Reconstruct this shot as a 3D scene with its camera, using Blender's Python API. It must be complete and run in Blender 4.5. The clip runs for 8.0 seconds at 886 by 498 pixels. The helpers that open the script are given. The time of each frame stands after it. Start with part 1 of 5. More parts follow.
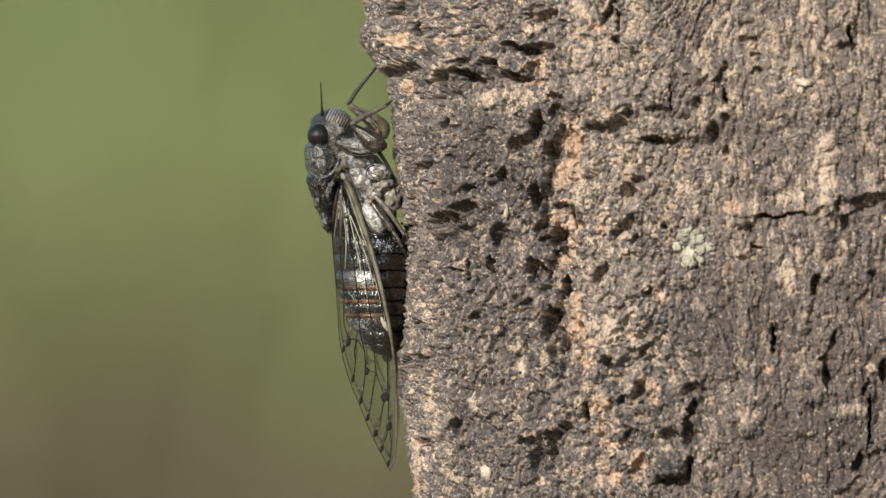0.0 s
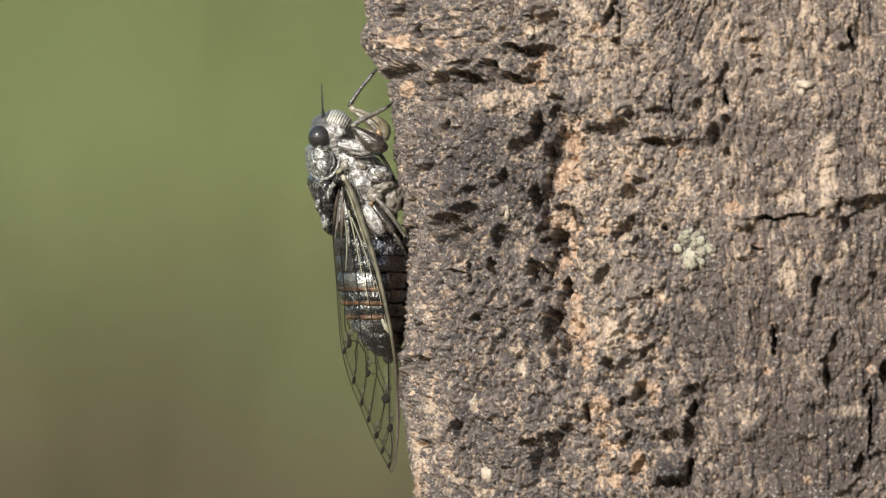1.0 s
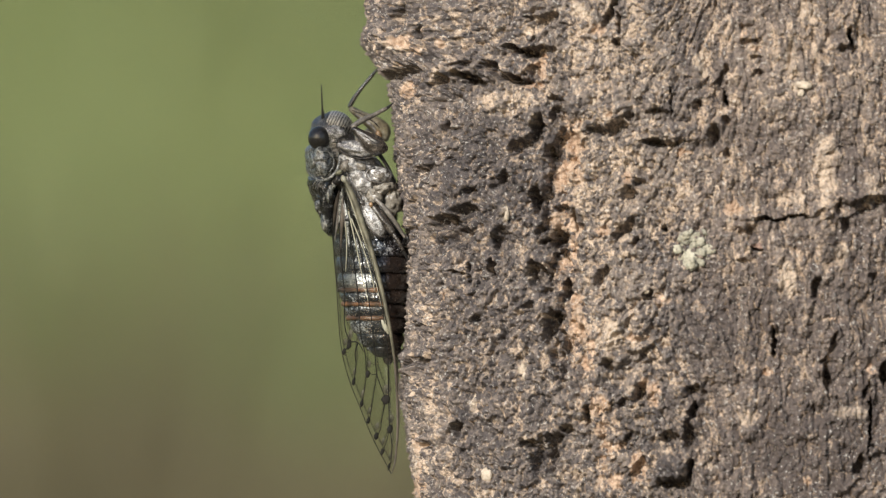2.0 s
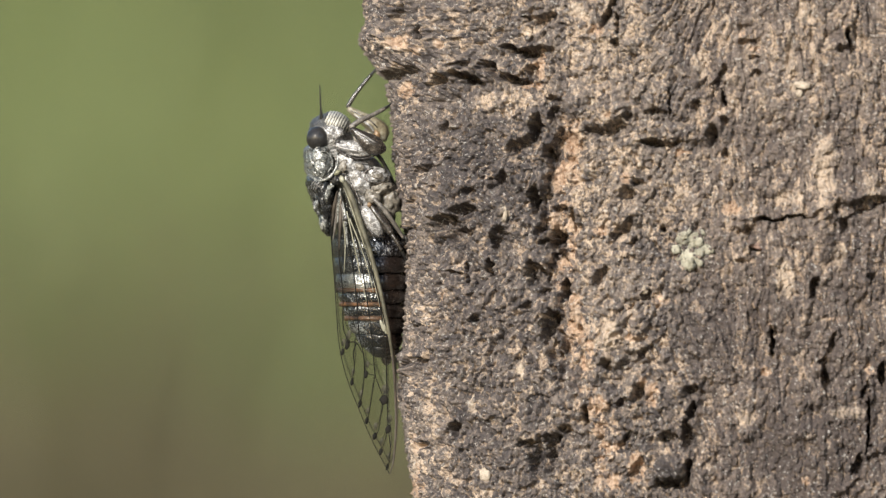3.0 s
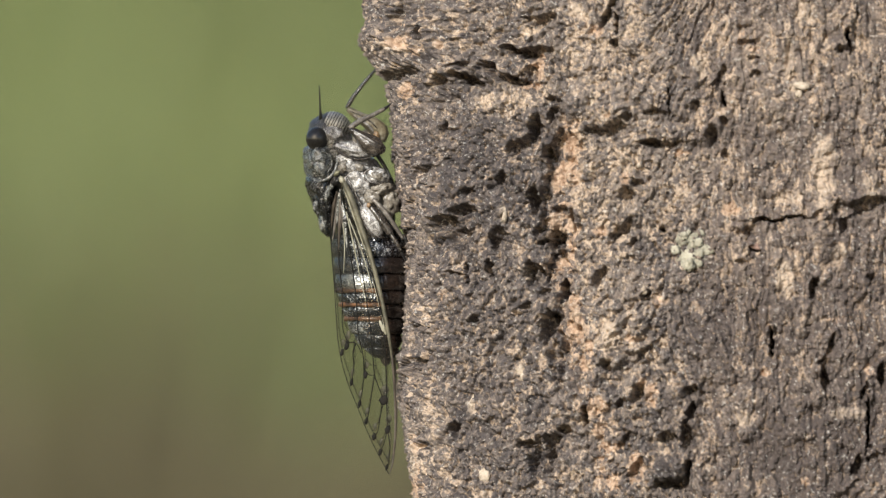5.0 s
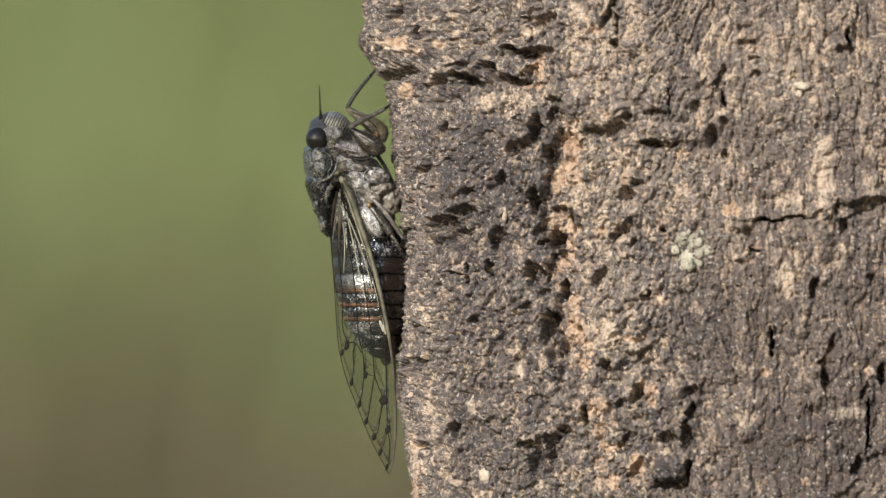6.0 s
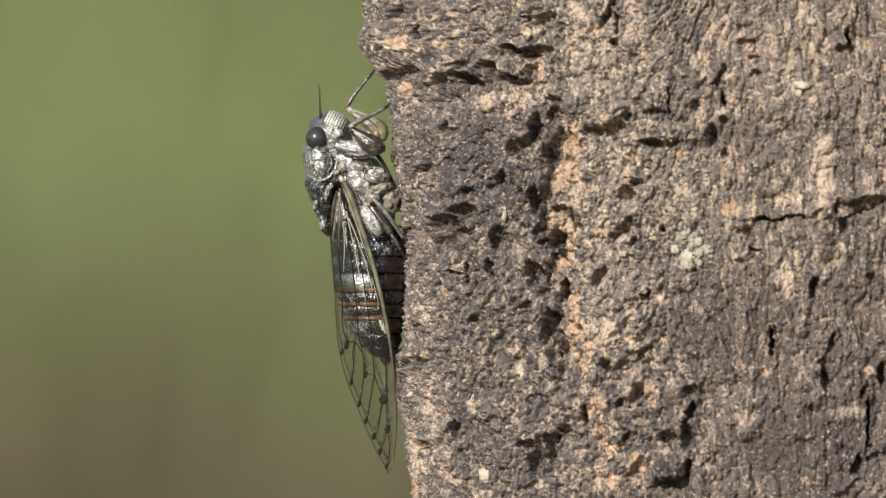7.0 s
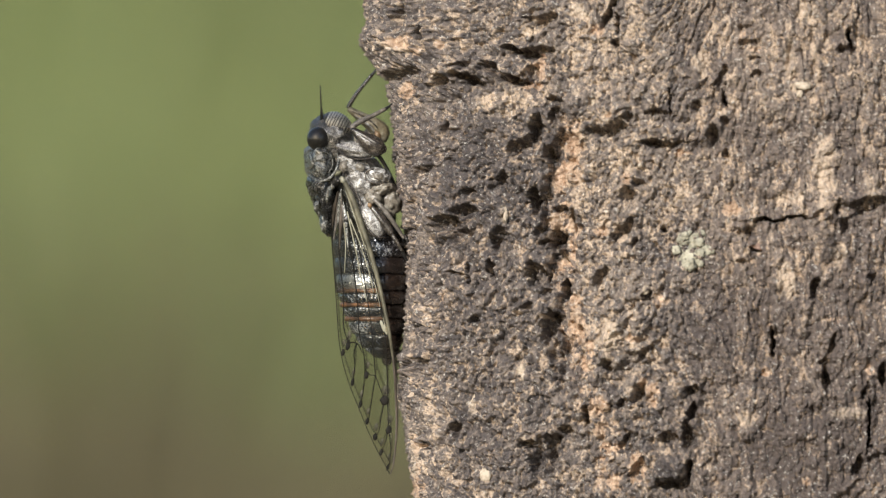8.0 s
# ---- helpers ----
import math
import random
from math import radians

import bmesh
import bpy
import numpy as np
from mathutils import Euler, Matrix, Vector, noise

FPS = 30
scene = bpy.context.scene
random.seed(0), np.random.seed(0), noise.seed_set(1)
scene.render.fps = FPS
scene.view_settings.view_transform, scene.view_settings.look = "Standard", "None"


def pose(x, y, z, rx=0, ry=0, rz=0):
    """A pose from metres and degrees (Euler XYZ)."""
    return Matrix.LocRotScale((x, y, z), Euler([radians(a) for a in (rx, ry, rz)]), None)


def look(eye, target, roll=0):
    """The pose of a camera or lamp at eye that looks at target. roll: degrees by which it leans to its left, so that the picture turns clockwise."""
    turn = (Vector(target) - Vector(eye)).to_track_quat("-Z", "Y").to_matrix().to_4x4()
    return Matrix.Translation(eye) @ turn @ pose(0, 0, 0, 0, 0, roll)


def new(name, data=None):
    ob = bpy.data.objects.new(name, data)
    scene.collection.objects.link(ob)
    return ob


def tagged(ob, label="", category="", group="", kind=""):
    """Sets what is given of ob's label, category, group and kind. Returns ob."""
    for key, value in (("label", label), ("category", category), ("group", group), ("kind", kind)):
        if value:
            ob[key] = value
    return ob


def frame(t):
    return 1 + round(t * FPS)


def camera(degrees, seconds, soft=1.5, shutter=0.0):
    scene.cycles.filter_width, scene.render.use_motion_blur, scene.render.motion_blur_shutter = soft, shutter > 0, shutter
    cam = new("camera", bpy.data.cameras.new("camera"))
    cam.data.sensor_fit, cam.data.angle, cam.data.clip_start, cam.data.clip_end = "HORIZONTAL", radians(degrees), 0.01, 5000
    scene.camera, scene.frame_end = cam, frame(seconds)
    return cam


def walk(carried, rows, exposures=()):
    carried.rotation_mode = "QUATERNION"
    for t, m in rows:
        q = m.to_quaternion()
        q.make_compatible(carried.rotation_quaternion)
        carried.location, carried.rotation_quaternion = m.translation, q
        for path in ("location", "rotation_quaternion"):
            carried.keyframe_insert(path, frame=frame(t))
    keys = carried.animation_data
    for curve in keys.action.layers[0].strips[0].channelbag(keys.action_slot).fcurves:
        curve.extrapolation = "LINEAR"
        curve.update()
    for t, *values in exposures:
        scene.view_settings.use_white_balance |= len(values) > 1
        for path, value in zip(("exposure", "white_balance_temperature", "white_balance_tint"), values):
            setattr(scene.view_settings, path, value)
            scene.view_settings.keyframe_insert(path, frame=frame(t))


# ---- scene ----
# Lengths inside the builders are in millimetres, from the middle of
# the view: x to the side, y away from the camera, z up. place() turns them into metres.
EYE = 0.75
MM = 0.001

cam = camera(6.0, 8.0, soft=1.1)
cam.data.dof.use_dof = True
cam.data.dof.focus_distance = 0.8935
cam.data.dof.aperture_fstop = 19.0
PATH = [
    (0, pose(0, -0.8976, EYE, 89.98824, 0, -0.00581)),
    (0.5, pose(0, -0.8976, EYE, 89.99402, 0, -0.00581)),
    (1, pose(0, -0.8976, EYE, 90.00000, 0, 0.00000)),
    (1.5, pose(0, -0.8976, EYE, 90.00477, 0, 0.00052)),
    (3, pose(0, -0.8976, EYE, 90.00797, 0, -0.01228)),
    (3.5, pose(0, -0.8976, EYE, 90.01005, 0, -0.01760)),
    (4, pose(0, -0.8976, EYE, 90.01162, 0, -0.01760)),
    (4.5, pose(0, -0.8976, EYE, 90.01110, 0, -0.01656)),
    (6, pose(0, -0.8976, EYE, 90.01162, 0, -0.01551)),
    (6.5, pose(0, -0.8976, EYE, 90.01162, 0, -0.01708)),
    (7, pose(0, -0.8976, EYE, 90.00692, 0, -0.01656)),
    (7.5, pose(0, -0.8976, EYE, 90.01162, 0, -0.01120)),
    (8, pose(0, -0.8976, EYE, 90.01162, 0, -0.00897)),
]
walk(cam, PATH)

# ---- light ----
SUN = Vector((-0.40, -0.82, 0.41)).normalized()
world = bpy.data.worlds.new("sky")
scene.world = world
world.use_nodes = True
wn = world.node_tree.nodes
sky = wn.new("ShaderNodeTexSky")
sky.sky_type, sky.sun_disc = "NISHITA", False
sky.air_density, sky.dust_density, sky.ozone_density = 1.0, 1.6, 0.8
sky.sun_elevation = math.asin(SUN.z)
sky.sun_rotation = math.atan2(SUN.x, SUN.y)
world.node_tree.links.new(sky.outputs[0], wn["Background"].inputs[0])
wn["Background"].inputs[1].default_value = 0.100
sun = new("sun", bpy.data.lights.new("sun", "SUN"))
sun.data.energy, sun.data.angle, sun.data.color = 3.22, radians(0.53), (1.0, 0.975, 0.92)
sun.matrix_world = look(Vector((0, 0, 3)) + SUN * 3, (0, 0, 3))
scene.view_settings.exposure = 0.715


# ---- node materials ----
class Nodes:
    """A short way to write a node material."""

    def __init__(self, name):
        self.mat = bpy.data.materials.new(name)
        self.mat.use_nodes = True
        self.tree = self.mat.node_tree
        self.bsdf = self.tree.nodes["Principled BSDF"]
        self.out = self.tree.nodes["Material Output"]
        self.at = self.add("ShaderNodeTexCoord").outputs["Object"]

    def add(self, kind, **values):
        n = self.tree.nodes.new(kind)
        for k, v in values.items():
            setattr(n, k, v)
        return n

    def link(self, a, b):
        self.tree.links.new(a, b)

    def set(self, socket, value):
        if isinstance(value, (int, float, tuple)):
            socket.default_value = value
        else:
            self.link(value, socket)

    def stretch(self, x=1, y=1, z=1):
        m = self.add("ShaderNodeMapping")
        self.link(self.at, m.inputs[0])
        m.inputs["Scale"].default_value = (x, y, z)
        return m.outputs[0]

    def noise(self, size, detail=4, rough=0.6, at=None, warp=0.0):
        """Noise with features of that size in metres."""
        n = self.add("ShaderNodeTexNoise")
        self.link(at or self.at, n.inputs["Vector"])
        n.inputs["Scale"].default_value = 1 / size
        n.inputs["Detail"].default_value = detail
        n.inputs["Roughness"].default_value = rough
        n.inputs["Distortion"].default_value = warp
        return n.outputs["Fac"]

    def cells(self, size, at=None):
        n = self.add("ShaderNodeTexVoronoi")
        self.link(at or self.at, n.inputs["Vector"])
        n.inputs["Scale"].default_value = 1 / size
        return n.outputs["Distance"]

    def attribute(self, name):
        return self.add("ShaderNodeAttribute", attribute_name=name).outputs["Fac"]

    def ramp(self, fac, *stops):
        n = self.add("ShaderNodeValToRGB")
        while len(n.color_ramp.elements) < len(stops):
            n.color_ramp.elements.new(0.5)
        for e, (p, c) in zip(n.color_ramp.elements, stops):
            e.position = p
            e.color = (c, c, c, 1) if isinstance(c, (int, float)) else (*c, 1)
        self.link(fac, n.inputs[0])
        return n.outputs[0]

    def mix(self, fac, a, b, how="MIX"):
        n = self.add("ShaderNodeMix", data_type="RGBA", blend_type=how)
        self.set(n.inputs[0], fac)
        for i, v in ((6, a), (7, b)):
            self.set(n.inputs[i], (*v, 1) if isinstance(v, tuple) and len(v) == 3 else v)
        return n.outputs[2]

    def sum(self, how, a, b):
        n = self.add("ShaderNodeMath", operation=how)
        self.set(n.inputs[0], a)
        self.set(n.inputs[1], b)
        return n.outputs[0]

    def bump(self, height, depth, strength=1.0):
        n = self.add("ShaderNodeBump")
        n.inputs["Strength"].default_value = strength
        n.inputs["Distance"].default_value = depth
        self.link(height, n.inputs["Height"])
        self.link(n.outputs[0], self.bsdf.inputs["Normal"])

    def done(self, color, rough=0.6, gloss=0.5):
        self.set(self.bsdf.inputs["Base Color"], (*color, 1) if isinstance(color, tuple) else color)
        self.set(self.bsdf.inputs["Roughness"], rough)
        self.bsdf.inputs["Specular IOR Level"].default_value = gloss
        return self.mat


def bark_material():
    """Dark grey crumbs of crust over tan, fibrous bark, with bare orange patches and pale flakes."""
    m = Nodes("bark")
    long = m.stretch(1, 1, 0.6)
    grains = m.noise(0.0005, 5, 0.75, long)
    specks = m.noise(0.00022, 3, 0.7)
    patches = m.noise(0.0026, 4, 0.6, long, 0.6)
    own = m.attribute("grain")
    side = m.attribute("streak")
    fibres = m.noise(0.0006, 4, 0.65, m.stretch(1, 1, 0.22), 0.4)
    streaks = m.sum("MULTIPLY", m.sum("MULTIPLY", m.sum("SUBTRACT", m.noise(0.0017, 5, 0.62, m.stretch(1, 1, 0.15), 0.3), 0.5), 2.6), side)
    dark = m.ramp(m.sum("ADD", m.sum("MULTIPLY", own, 0.4), m.sum("ADD", m.sum("MULTIPLY", grains, 0.5), m.sum("MULTIPLY", specks, 0.15))), (0.36, (0.050, 0.043, 0.043)), (0.51, (0.105, 0.087, 0.080)), (0.66, (0.225, 0.184, 0.153)))
    under = m.ramp(m.sum("ADD", m.sum("MULTIPLY", fibres, 0.45), m.sum("ADD", m.sum("MULTIPLY", specks, 0.3), m.sum("MULTIPLY", own, 0.25))), (0.36, (0.125, 0.096, 0.076)), (0.48, (0.285, 0.216, 0.160)), (0.62, (0.50, 0.392, 0.295)))
    share = m.sum("ADD", m.attribute("crust"), m.sum("ADD", m.sum("MULTIPLY", m.sum("SUBTRACT", grains, 0.5), 1.5), m.sum("MULTIPLY", m.sum("SUBTRACT", patches, 0.5), 1.3)))
    share = m.sum("ADD", share, streaks)
    tint = m.mix(m.ramp(share, (0.22, 0.0), (0.60, 1.0)), under, dark)
    tint = m.mix(m.ramp(specks, (0.36, 0.6), (0.47, 0.0)), tint, (0.045, 0.041, 0.040))
    inner = m.sum("MULTIPLY", m.attribute("inner"), m.ramp(share, (0.25, 0.95), (0.65, 0.1)))
    tint = m.mix(inner, tint, m.mix(m.ramp(fibres, (0.35, 0.0), (0.65, 1.0)), (0.30, 0.19, 0.12), (0.60, 0.44, 0.32)))
    pale = m.sum("MULTIPLY", m.attribute("pale"), m.ramp(grains, (0.38, 0.05), (0.58, 0.6)))
    tint = m.mix(pale, tint, (0.56, 0.46, 0.36))
    tint = m.mix(m.sum("MULTIPLY", side, 0.12), tint, (0.24, 0.155, 0.10))
    flecks = m.ramp(m.noise(0.00042, 3, 0.55), (0.60, 0.0), (0.68, 0.5))
    tint = m.mix(flecks, tint, (0.60, 0.57, 0.52))
    m.bump(m.sum("ADD", m.sum("MULTIPLY", grains, 0.5), m.sum("MULTIPLY", specks, 0.5)), 0.00035, 1.0)
    return m.done(tint, m.ramp(grains, (0.3, 0.45), (0.7, 0.9)), 0.4)


def plain_material(name, color, other, size, rough=0.6, gloss=0.5, relief=0.0):
    m = Nodes(name)
    n = m.noise(size, 5, 0.65)
    tint = m.ramp(n, (0.36, color), (0.64, other))
    if relief:
        m.bump(m.noise(size * 0.4, 4, 0.65), relief)
    return m.done(tint, rough, gloss)


def leaf_material(name, color, other):
    m = Nodes(name)
    rnd = m.add("ShaderNodeNewGeometry").outputs["Random Per Island"]
    tint = m.mix(rnd, color, other)
    clumps = m.noise(0.16, 3, 0.5, m.stretch(1, 1, 0.45))
    tint = m.mix(m.ramp(clumps, (0.40, 0.5), (0.58, 0.0)), tint, (color[0] * 0.55, color[1] * 0.5, color[2] * 0.6))
    m.done(tint, 0.55, 0.4)
    t = m.add("ShaderNodeBsdfTranslucent")
    m.link(tint, t.inputs[0])
    s = m.add("ShaderNodeMixShader")
    s.inputs[0].default_value = 0.3
    m.link(m.bsdf.outputs[0], s.inputs[1])
    m.link(t.outputs[0], s.inputs[2])
    m.link(s.outputs[0], m.out.inputs[0])
    return m.mat


def membrane_material(name, tint, cover):
    """A clear insect wing: lets most light through and glints."""
    m = Nodes(name)
    m.bump(m.noise(0.0009, 4, 0.6), 0.00013, 0.7)
    m.done(tint, 0.4, 0.3)
    clear = m.add("ShaderNodeBsdfTransparent")
    clear.inputs[0].default_value = (0.89, 0.89, 0.86, 1)
    s = m.add("ShaderNodeMixShader")
    s.inputs[0].default_value = cover
    m.link(clear.outputs[0], s.inputs[1])
    m.link(m.bsdf.outputs[0], s.inputs[2])
    shine = m.add("ShaderNodeBsdfGlossy")
    shine.inputs["Roughness"].default_value = 0.2
    m.link(m.bsdf.inputs["Normal"].links[0].from_socket, shine.inputs["Normal"])
    facing = m.add("ShaderNodeLayerWeight").outputs["Facing"]
    top = m.add("ShaderNodeMixShader")
    m.link(m.sum("ADD", 0.03, m.sum("MULTIPLY", m.sum("POWER", facing, 4.0), 0.3)), top.inputs[0])
    m.link(s.outputs[0], top.inputs[1])
    m.link(shine.outputs[0], top.inputs[2])
    m.link(top.outputs[0], m.out.inputs[0])
    return m.mat


def abdomen_material():
    """Dark glossy rings, with silvery sun glints painted in and brown, painted shade below."""
    m = Nodes("abdomen_cuticle")
    n = m.noise(0.0010, 5, 0.7, None, 0.6)
    fine = m.noise(0.00022, 4, 0.75)
    f = m.sum("ADD", m.sum("ADD", m.sum("MULTIPLY", n, 0.45), m.sum("MULTIPLY", fine, 0.55)), m.sum("MULTIPLY", m.attribute("glint"), 0.155))
    tint = m.ramp(f, (0.55, (0.007, 0.009, 0.013)), (0.63, (0.022, 0.027, 0.038)), (0.67, (0.55, 0.57, 0.60)), (0.73, (0.90, 0.90, 0.90)))
    # near-black brown paints in the shade between belly and trunk
    tint = m.mix(m.attribute("under"), tint, m.ramp(fine, (0.42, (0.005, 0.004, 0.0035)), (0.68, (0.05, 0.029, 0.019))))
    m.bump(m.noise(0.00042, 2, 0.55), 0.00022, 1.0)
    m.link(m.sum("MULTIPLY", m.ramp(f, (0.64, 0.0), (0.69, 0.8)), m.sum("SUBTRACT", 1.0, m.attribute("under"))), m.bsdf.inputs["Metallic"])
    m.link(m.sum("SUBTRACT", 1.0, m.attribute("under")), m.bsdf.inputs["Coat Weight"])
    m.bsdf.inputs["Coat Roughness"].default_value = 0.2
    m.bsdf.inputs["Coat IOR"].default_value = 1.5
    m.link(m.bsdf.inputs["Normal"].links[0].from_socket, m.bsdf.inputs["Coat Normal"])
    return m.done(tint, m.ramp(f, (0.5, 0.2), (0.7, 0.35)), 0.8)


def striped_material():
    """Black and cream bars across the swollen face."""
    m = Nodes("striped_face")
    stripe = m.attribute("stripe")
    n = m.noise(0.0005, 3, 0.6)
    pale = m.ramp(n, (0.3, (0.42, 0.40, 0.34)), (0.7, (0.66, 0.63, 0.55)))
    return m.done(m.mix(stripe, (0.03, 0.028, 0.026), pale), 0.4, 0.5)


def hide_material(name, dark, mid, pale, size, share, rough=0.38, mark="", wide=0.09, lump=0.09, coat=0.35, silk=0.0):
    """Insect cuticle with patches of silvery hair: dark hide, a middle tone, pale hairs."""
    m = Nodes(name)
    n = m.noise(size, 5, 0.7, None, 0.8)
    fine = m.noise(size * 0.2, 4, 0.75)
    soft = m.noise(size * 0.35, 1, 0.5)
    f = m.sum("ADD", m.sum("MULTIPLY", n, 0.55), m.sum("MULTIPLY", fine, 0.45))
    tint = m.ramp(f, (share - wide, dark), (share, mid), (share + wide, pale))
    if mark:
        tint = m.mix(m.attribute(mark), tint, m.ramp(fine, (0.4, (0.012, 0.012, 0.011)), (0.7, (0.06, 0.058, 0.052))))
    m.bump(m.sum("ADD", soft, m.sum("MULTIPLY", fine, 0.45)), size * lump, 0.9)
    if silk:
        m.link(m.ramp(f, (share - 0.03, 0.0), (share + wide, silk)), m.bsdf.inputs["Metallic"])
    m.bsdf.inputs["Coat Weight"].default_value = coat
    m.bsdf.inputs["Coat Roughness"].default_value = 0.18
    m.link(m.bsdf.inputs["Normal"].links[0].from_socket, m.bsdf.inputs["Coat Normal"])
    return m.done(tint, m.ramp(f, (share - 0.06, rough), (share + 0.08, rough + 0.2)), 0.7 if coat > 0.3 else 0.45 if coat > 0.1 else 0.2)


BARK = bark_material()
CHIP = plain_material("bark_chip", (0.27, 0.22, 0.165), (0.54, 0.46, 0.365), 0.0006, 0.8, 0.3, 0.0001)
HUSK = plain_material("brown_husk", (0.16, 0.10, 0.08), (0.36, 0.25, 0.20), 0.0006, 0.7, 0.3, 0.0001)
LICHEN = plain_material("lichen", (0.18, 0.17, 0.13), (0.45, 0.425, 0.335), 0.0010, 0.9, 0.2, 0.0002)


def bank_material():
    """Earth with low moss and dry litter."""
    m = Nodes("bank")
    n = m.noise(0.28, 4, 0.6)
    earth = m.ramp(m.noise(0.05, 5, 0.7), (0.35, (0.09, 0.078, 0.043)), (0.65, (0.17, 0.148, 0.085)))
    moss = m.ramp(m.noise(0.04, 5, 0.7), (0.35, (0.124, 0.150, 0.057)), (0.65, (0.230, 0.248, 0.110)))
    height = m.add("ShaderNodeSeparateXYZ")
    m.link(m.at, height.inputs[0])
    grown = m.sum("ADD", m.sum("MULTIPLY", height.outputs[2], 1.6), m.sum("ADD", m.sum("MULTIPLY", n, 0.6), 0.3))
    tint = m.mix(m.ramp(m.sum("MULTIPLY", grown, 0.5), (0.77, 0.0), (0.99, 1.0)), earth, moss)
    m.bump(m.noise(0.05, 5, 0.7), 0.02)
    return m.done(tint, 0.95, 0.1)


SOIL = bank_material()
GRASS = leaf_material("dry_grass", (0.132, 0.117, 0.061), (0.238, 0.209, 0.113))
LEAF = leaf_material("leaf_green", (0.190, 0.240, 0.090), (0.380, 0.418, 0.182))
SHOOT_LEAF = leaf_material("shoot_leaf", (0.05, 0.085, 0.022), (0.09, 0.13, 0.04))
BOUGH = plain_material("bough_bark", (0.07, 0.06, 0.052), (0.24, 0.19, 0.14), 0.012, 0.9, 0.3, 0.004)
STEM = plain_material("stem", (0.10, 0.08, 0.06), (0.20, 0.16, 0.11), 0.01, 0.9, 0.2, 0.001)


# ---- numeric noise ----
def lattice(ix, iy, salt):
    v = (ix * 374761393 + iy * 668265263 + salt * 974634777) & 0x7FFFFFFF
    v = ((v ^ (v >> 13)) * 1274126177) & 0x7FFFFFFF
    return ((v ^ (v >> 16)) & 0xFFFF) / 65535.0


def smooth_noise(x, y, salt):
    ix, iy = np.floor(x).astype(np.int64), np.floor(y).astype(np.int64)
    fx, fy = x - ix, y - iy
    fx, fy = fx * fx * (3 - 2 * fx), fy * fy * (3 - 2 * fy)
    a, b = lattice(ix, iy, salt), lattice(ix + 1, iy, salt)
    c, d = lattice(ix, iy + 1, salt), lattice(ix + 1, iy + 1, salt)
    return (a + (b - a) * fx) * (1 - fy) + (c + (d - c) * fx) * fy


def fbm(x, y, salt, octaves=4, fade=0.5):
    """Layered noise about zero, within about -0.5 to 0.5."""
    total, size, weight = 0.0, 1.0, 0.0
    for k in range(octaves):
        total = total + size * (smooth_noise(x + 17.3 * k, y - 9.1 * k, salt + k) - 0.5)
        weight += size
        x, y, size = x * 2.03, y * 2.03, size * fade
    return total / weight


def cell_noise(x, y, salt):
    """Distance to the nearest scattered point and its own random number."""
    ix, iy = np.floor(x).astype(np.int64), np.floor(y).astype(np.int64)
    best, own = np.full(x.shape, 9.0), np.zeros(x.shape)
    for dx in (-1, 0, 1):
        for dy in (-1, 0, 1):
            cx, cy = ix + dx, iy + dy
            px, py = cx + lattice(cx, cy, salt), cy + lattice(cx, cy, salt + 1)
            d = np.hypot(x - px, y - py)
            near = d < best
            best = np.where(near, d, best)
            own = np.where(near, lattice(cx, cy, salt + 2), own)
    return best, own


def step(a, b, v):
    t = np.clip((v - a) / (b - a), 0, 1)
    return t * t * (3 - 2 * t)


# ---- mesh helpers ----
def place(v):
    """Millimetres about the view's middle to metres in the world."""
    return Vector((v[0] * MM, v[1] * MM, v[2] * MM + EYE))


def thing(name, base, label, category, group=""):
    """An empty at a thing's base, in millimetres, that carries its parts."""
    ob = new(name)
    ob.empty_display_size = 0.005
    ob.location = place(base)
    ob["base"] = base
    return tagged(ob, label, category, group)


def mesh_object(name, verts, faces, material, smooth=True):
    me = bpy.data.meshes.new(name)
    me.from_pydata([tuple(v) for v in verts], [], [tuple(f) for f in faces])
    me.materials.append(material)
    if smooth:
        me.polygons.foreach_set("use_smooth", np.ones(len(me.polygons), bool))
    me.update()
    return new(name, me)


def part(name, shape, material, parent, base, label=""):
    """One mesh under a thing. shape: vertices in view millimetres, and faces."""
    verts, faces = shape
    local = (np.asarray(verts, float) - np.asarray(base, float)) * MM
    ob = mesh_object(name, local, faces, material)
    ob.parent = parent
    if label:
        ob["label"] = label
    return ob


def carved(p, relief, size, seams):
    """How far a point of an insect's hide stands out: fine lumps, and grooves between its plates."""
    q = Vector(p)
    h = relief * noise.fractal(q / size, 0.7, 2.0, 4)
    if seams:
        near = noise.voronoi(q / 1.5 + Vector((0, 0, 3)) + 0.25 * noise.noise_vector(q / 1.2))[0]
        h -= seams * max(0.0, 1 - (near[1] - near[0]) / 0.16)
    return h


def seam_share(verts):
    """How near each point is to a groove between plates."""
    out = []
    for p in verts:
        q = Vector(p)
        near = noise.voronoi(q / 1.5 + Vector((0, 0, 3)) + 0.25 * noise.noise_vector(q / 1.2))[0]
        out.append(max(0.0, 1 - (near[1] - near[0]) / 0.13))
    return np.array(out)


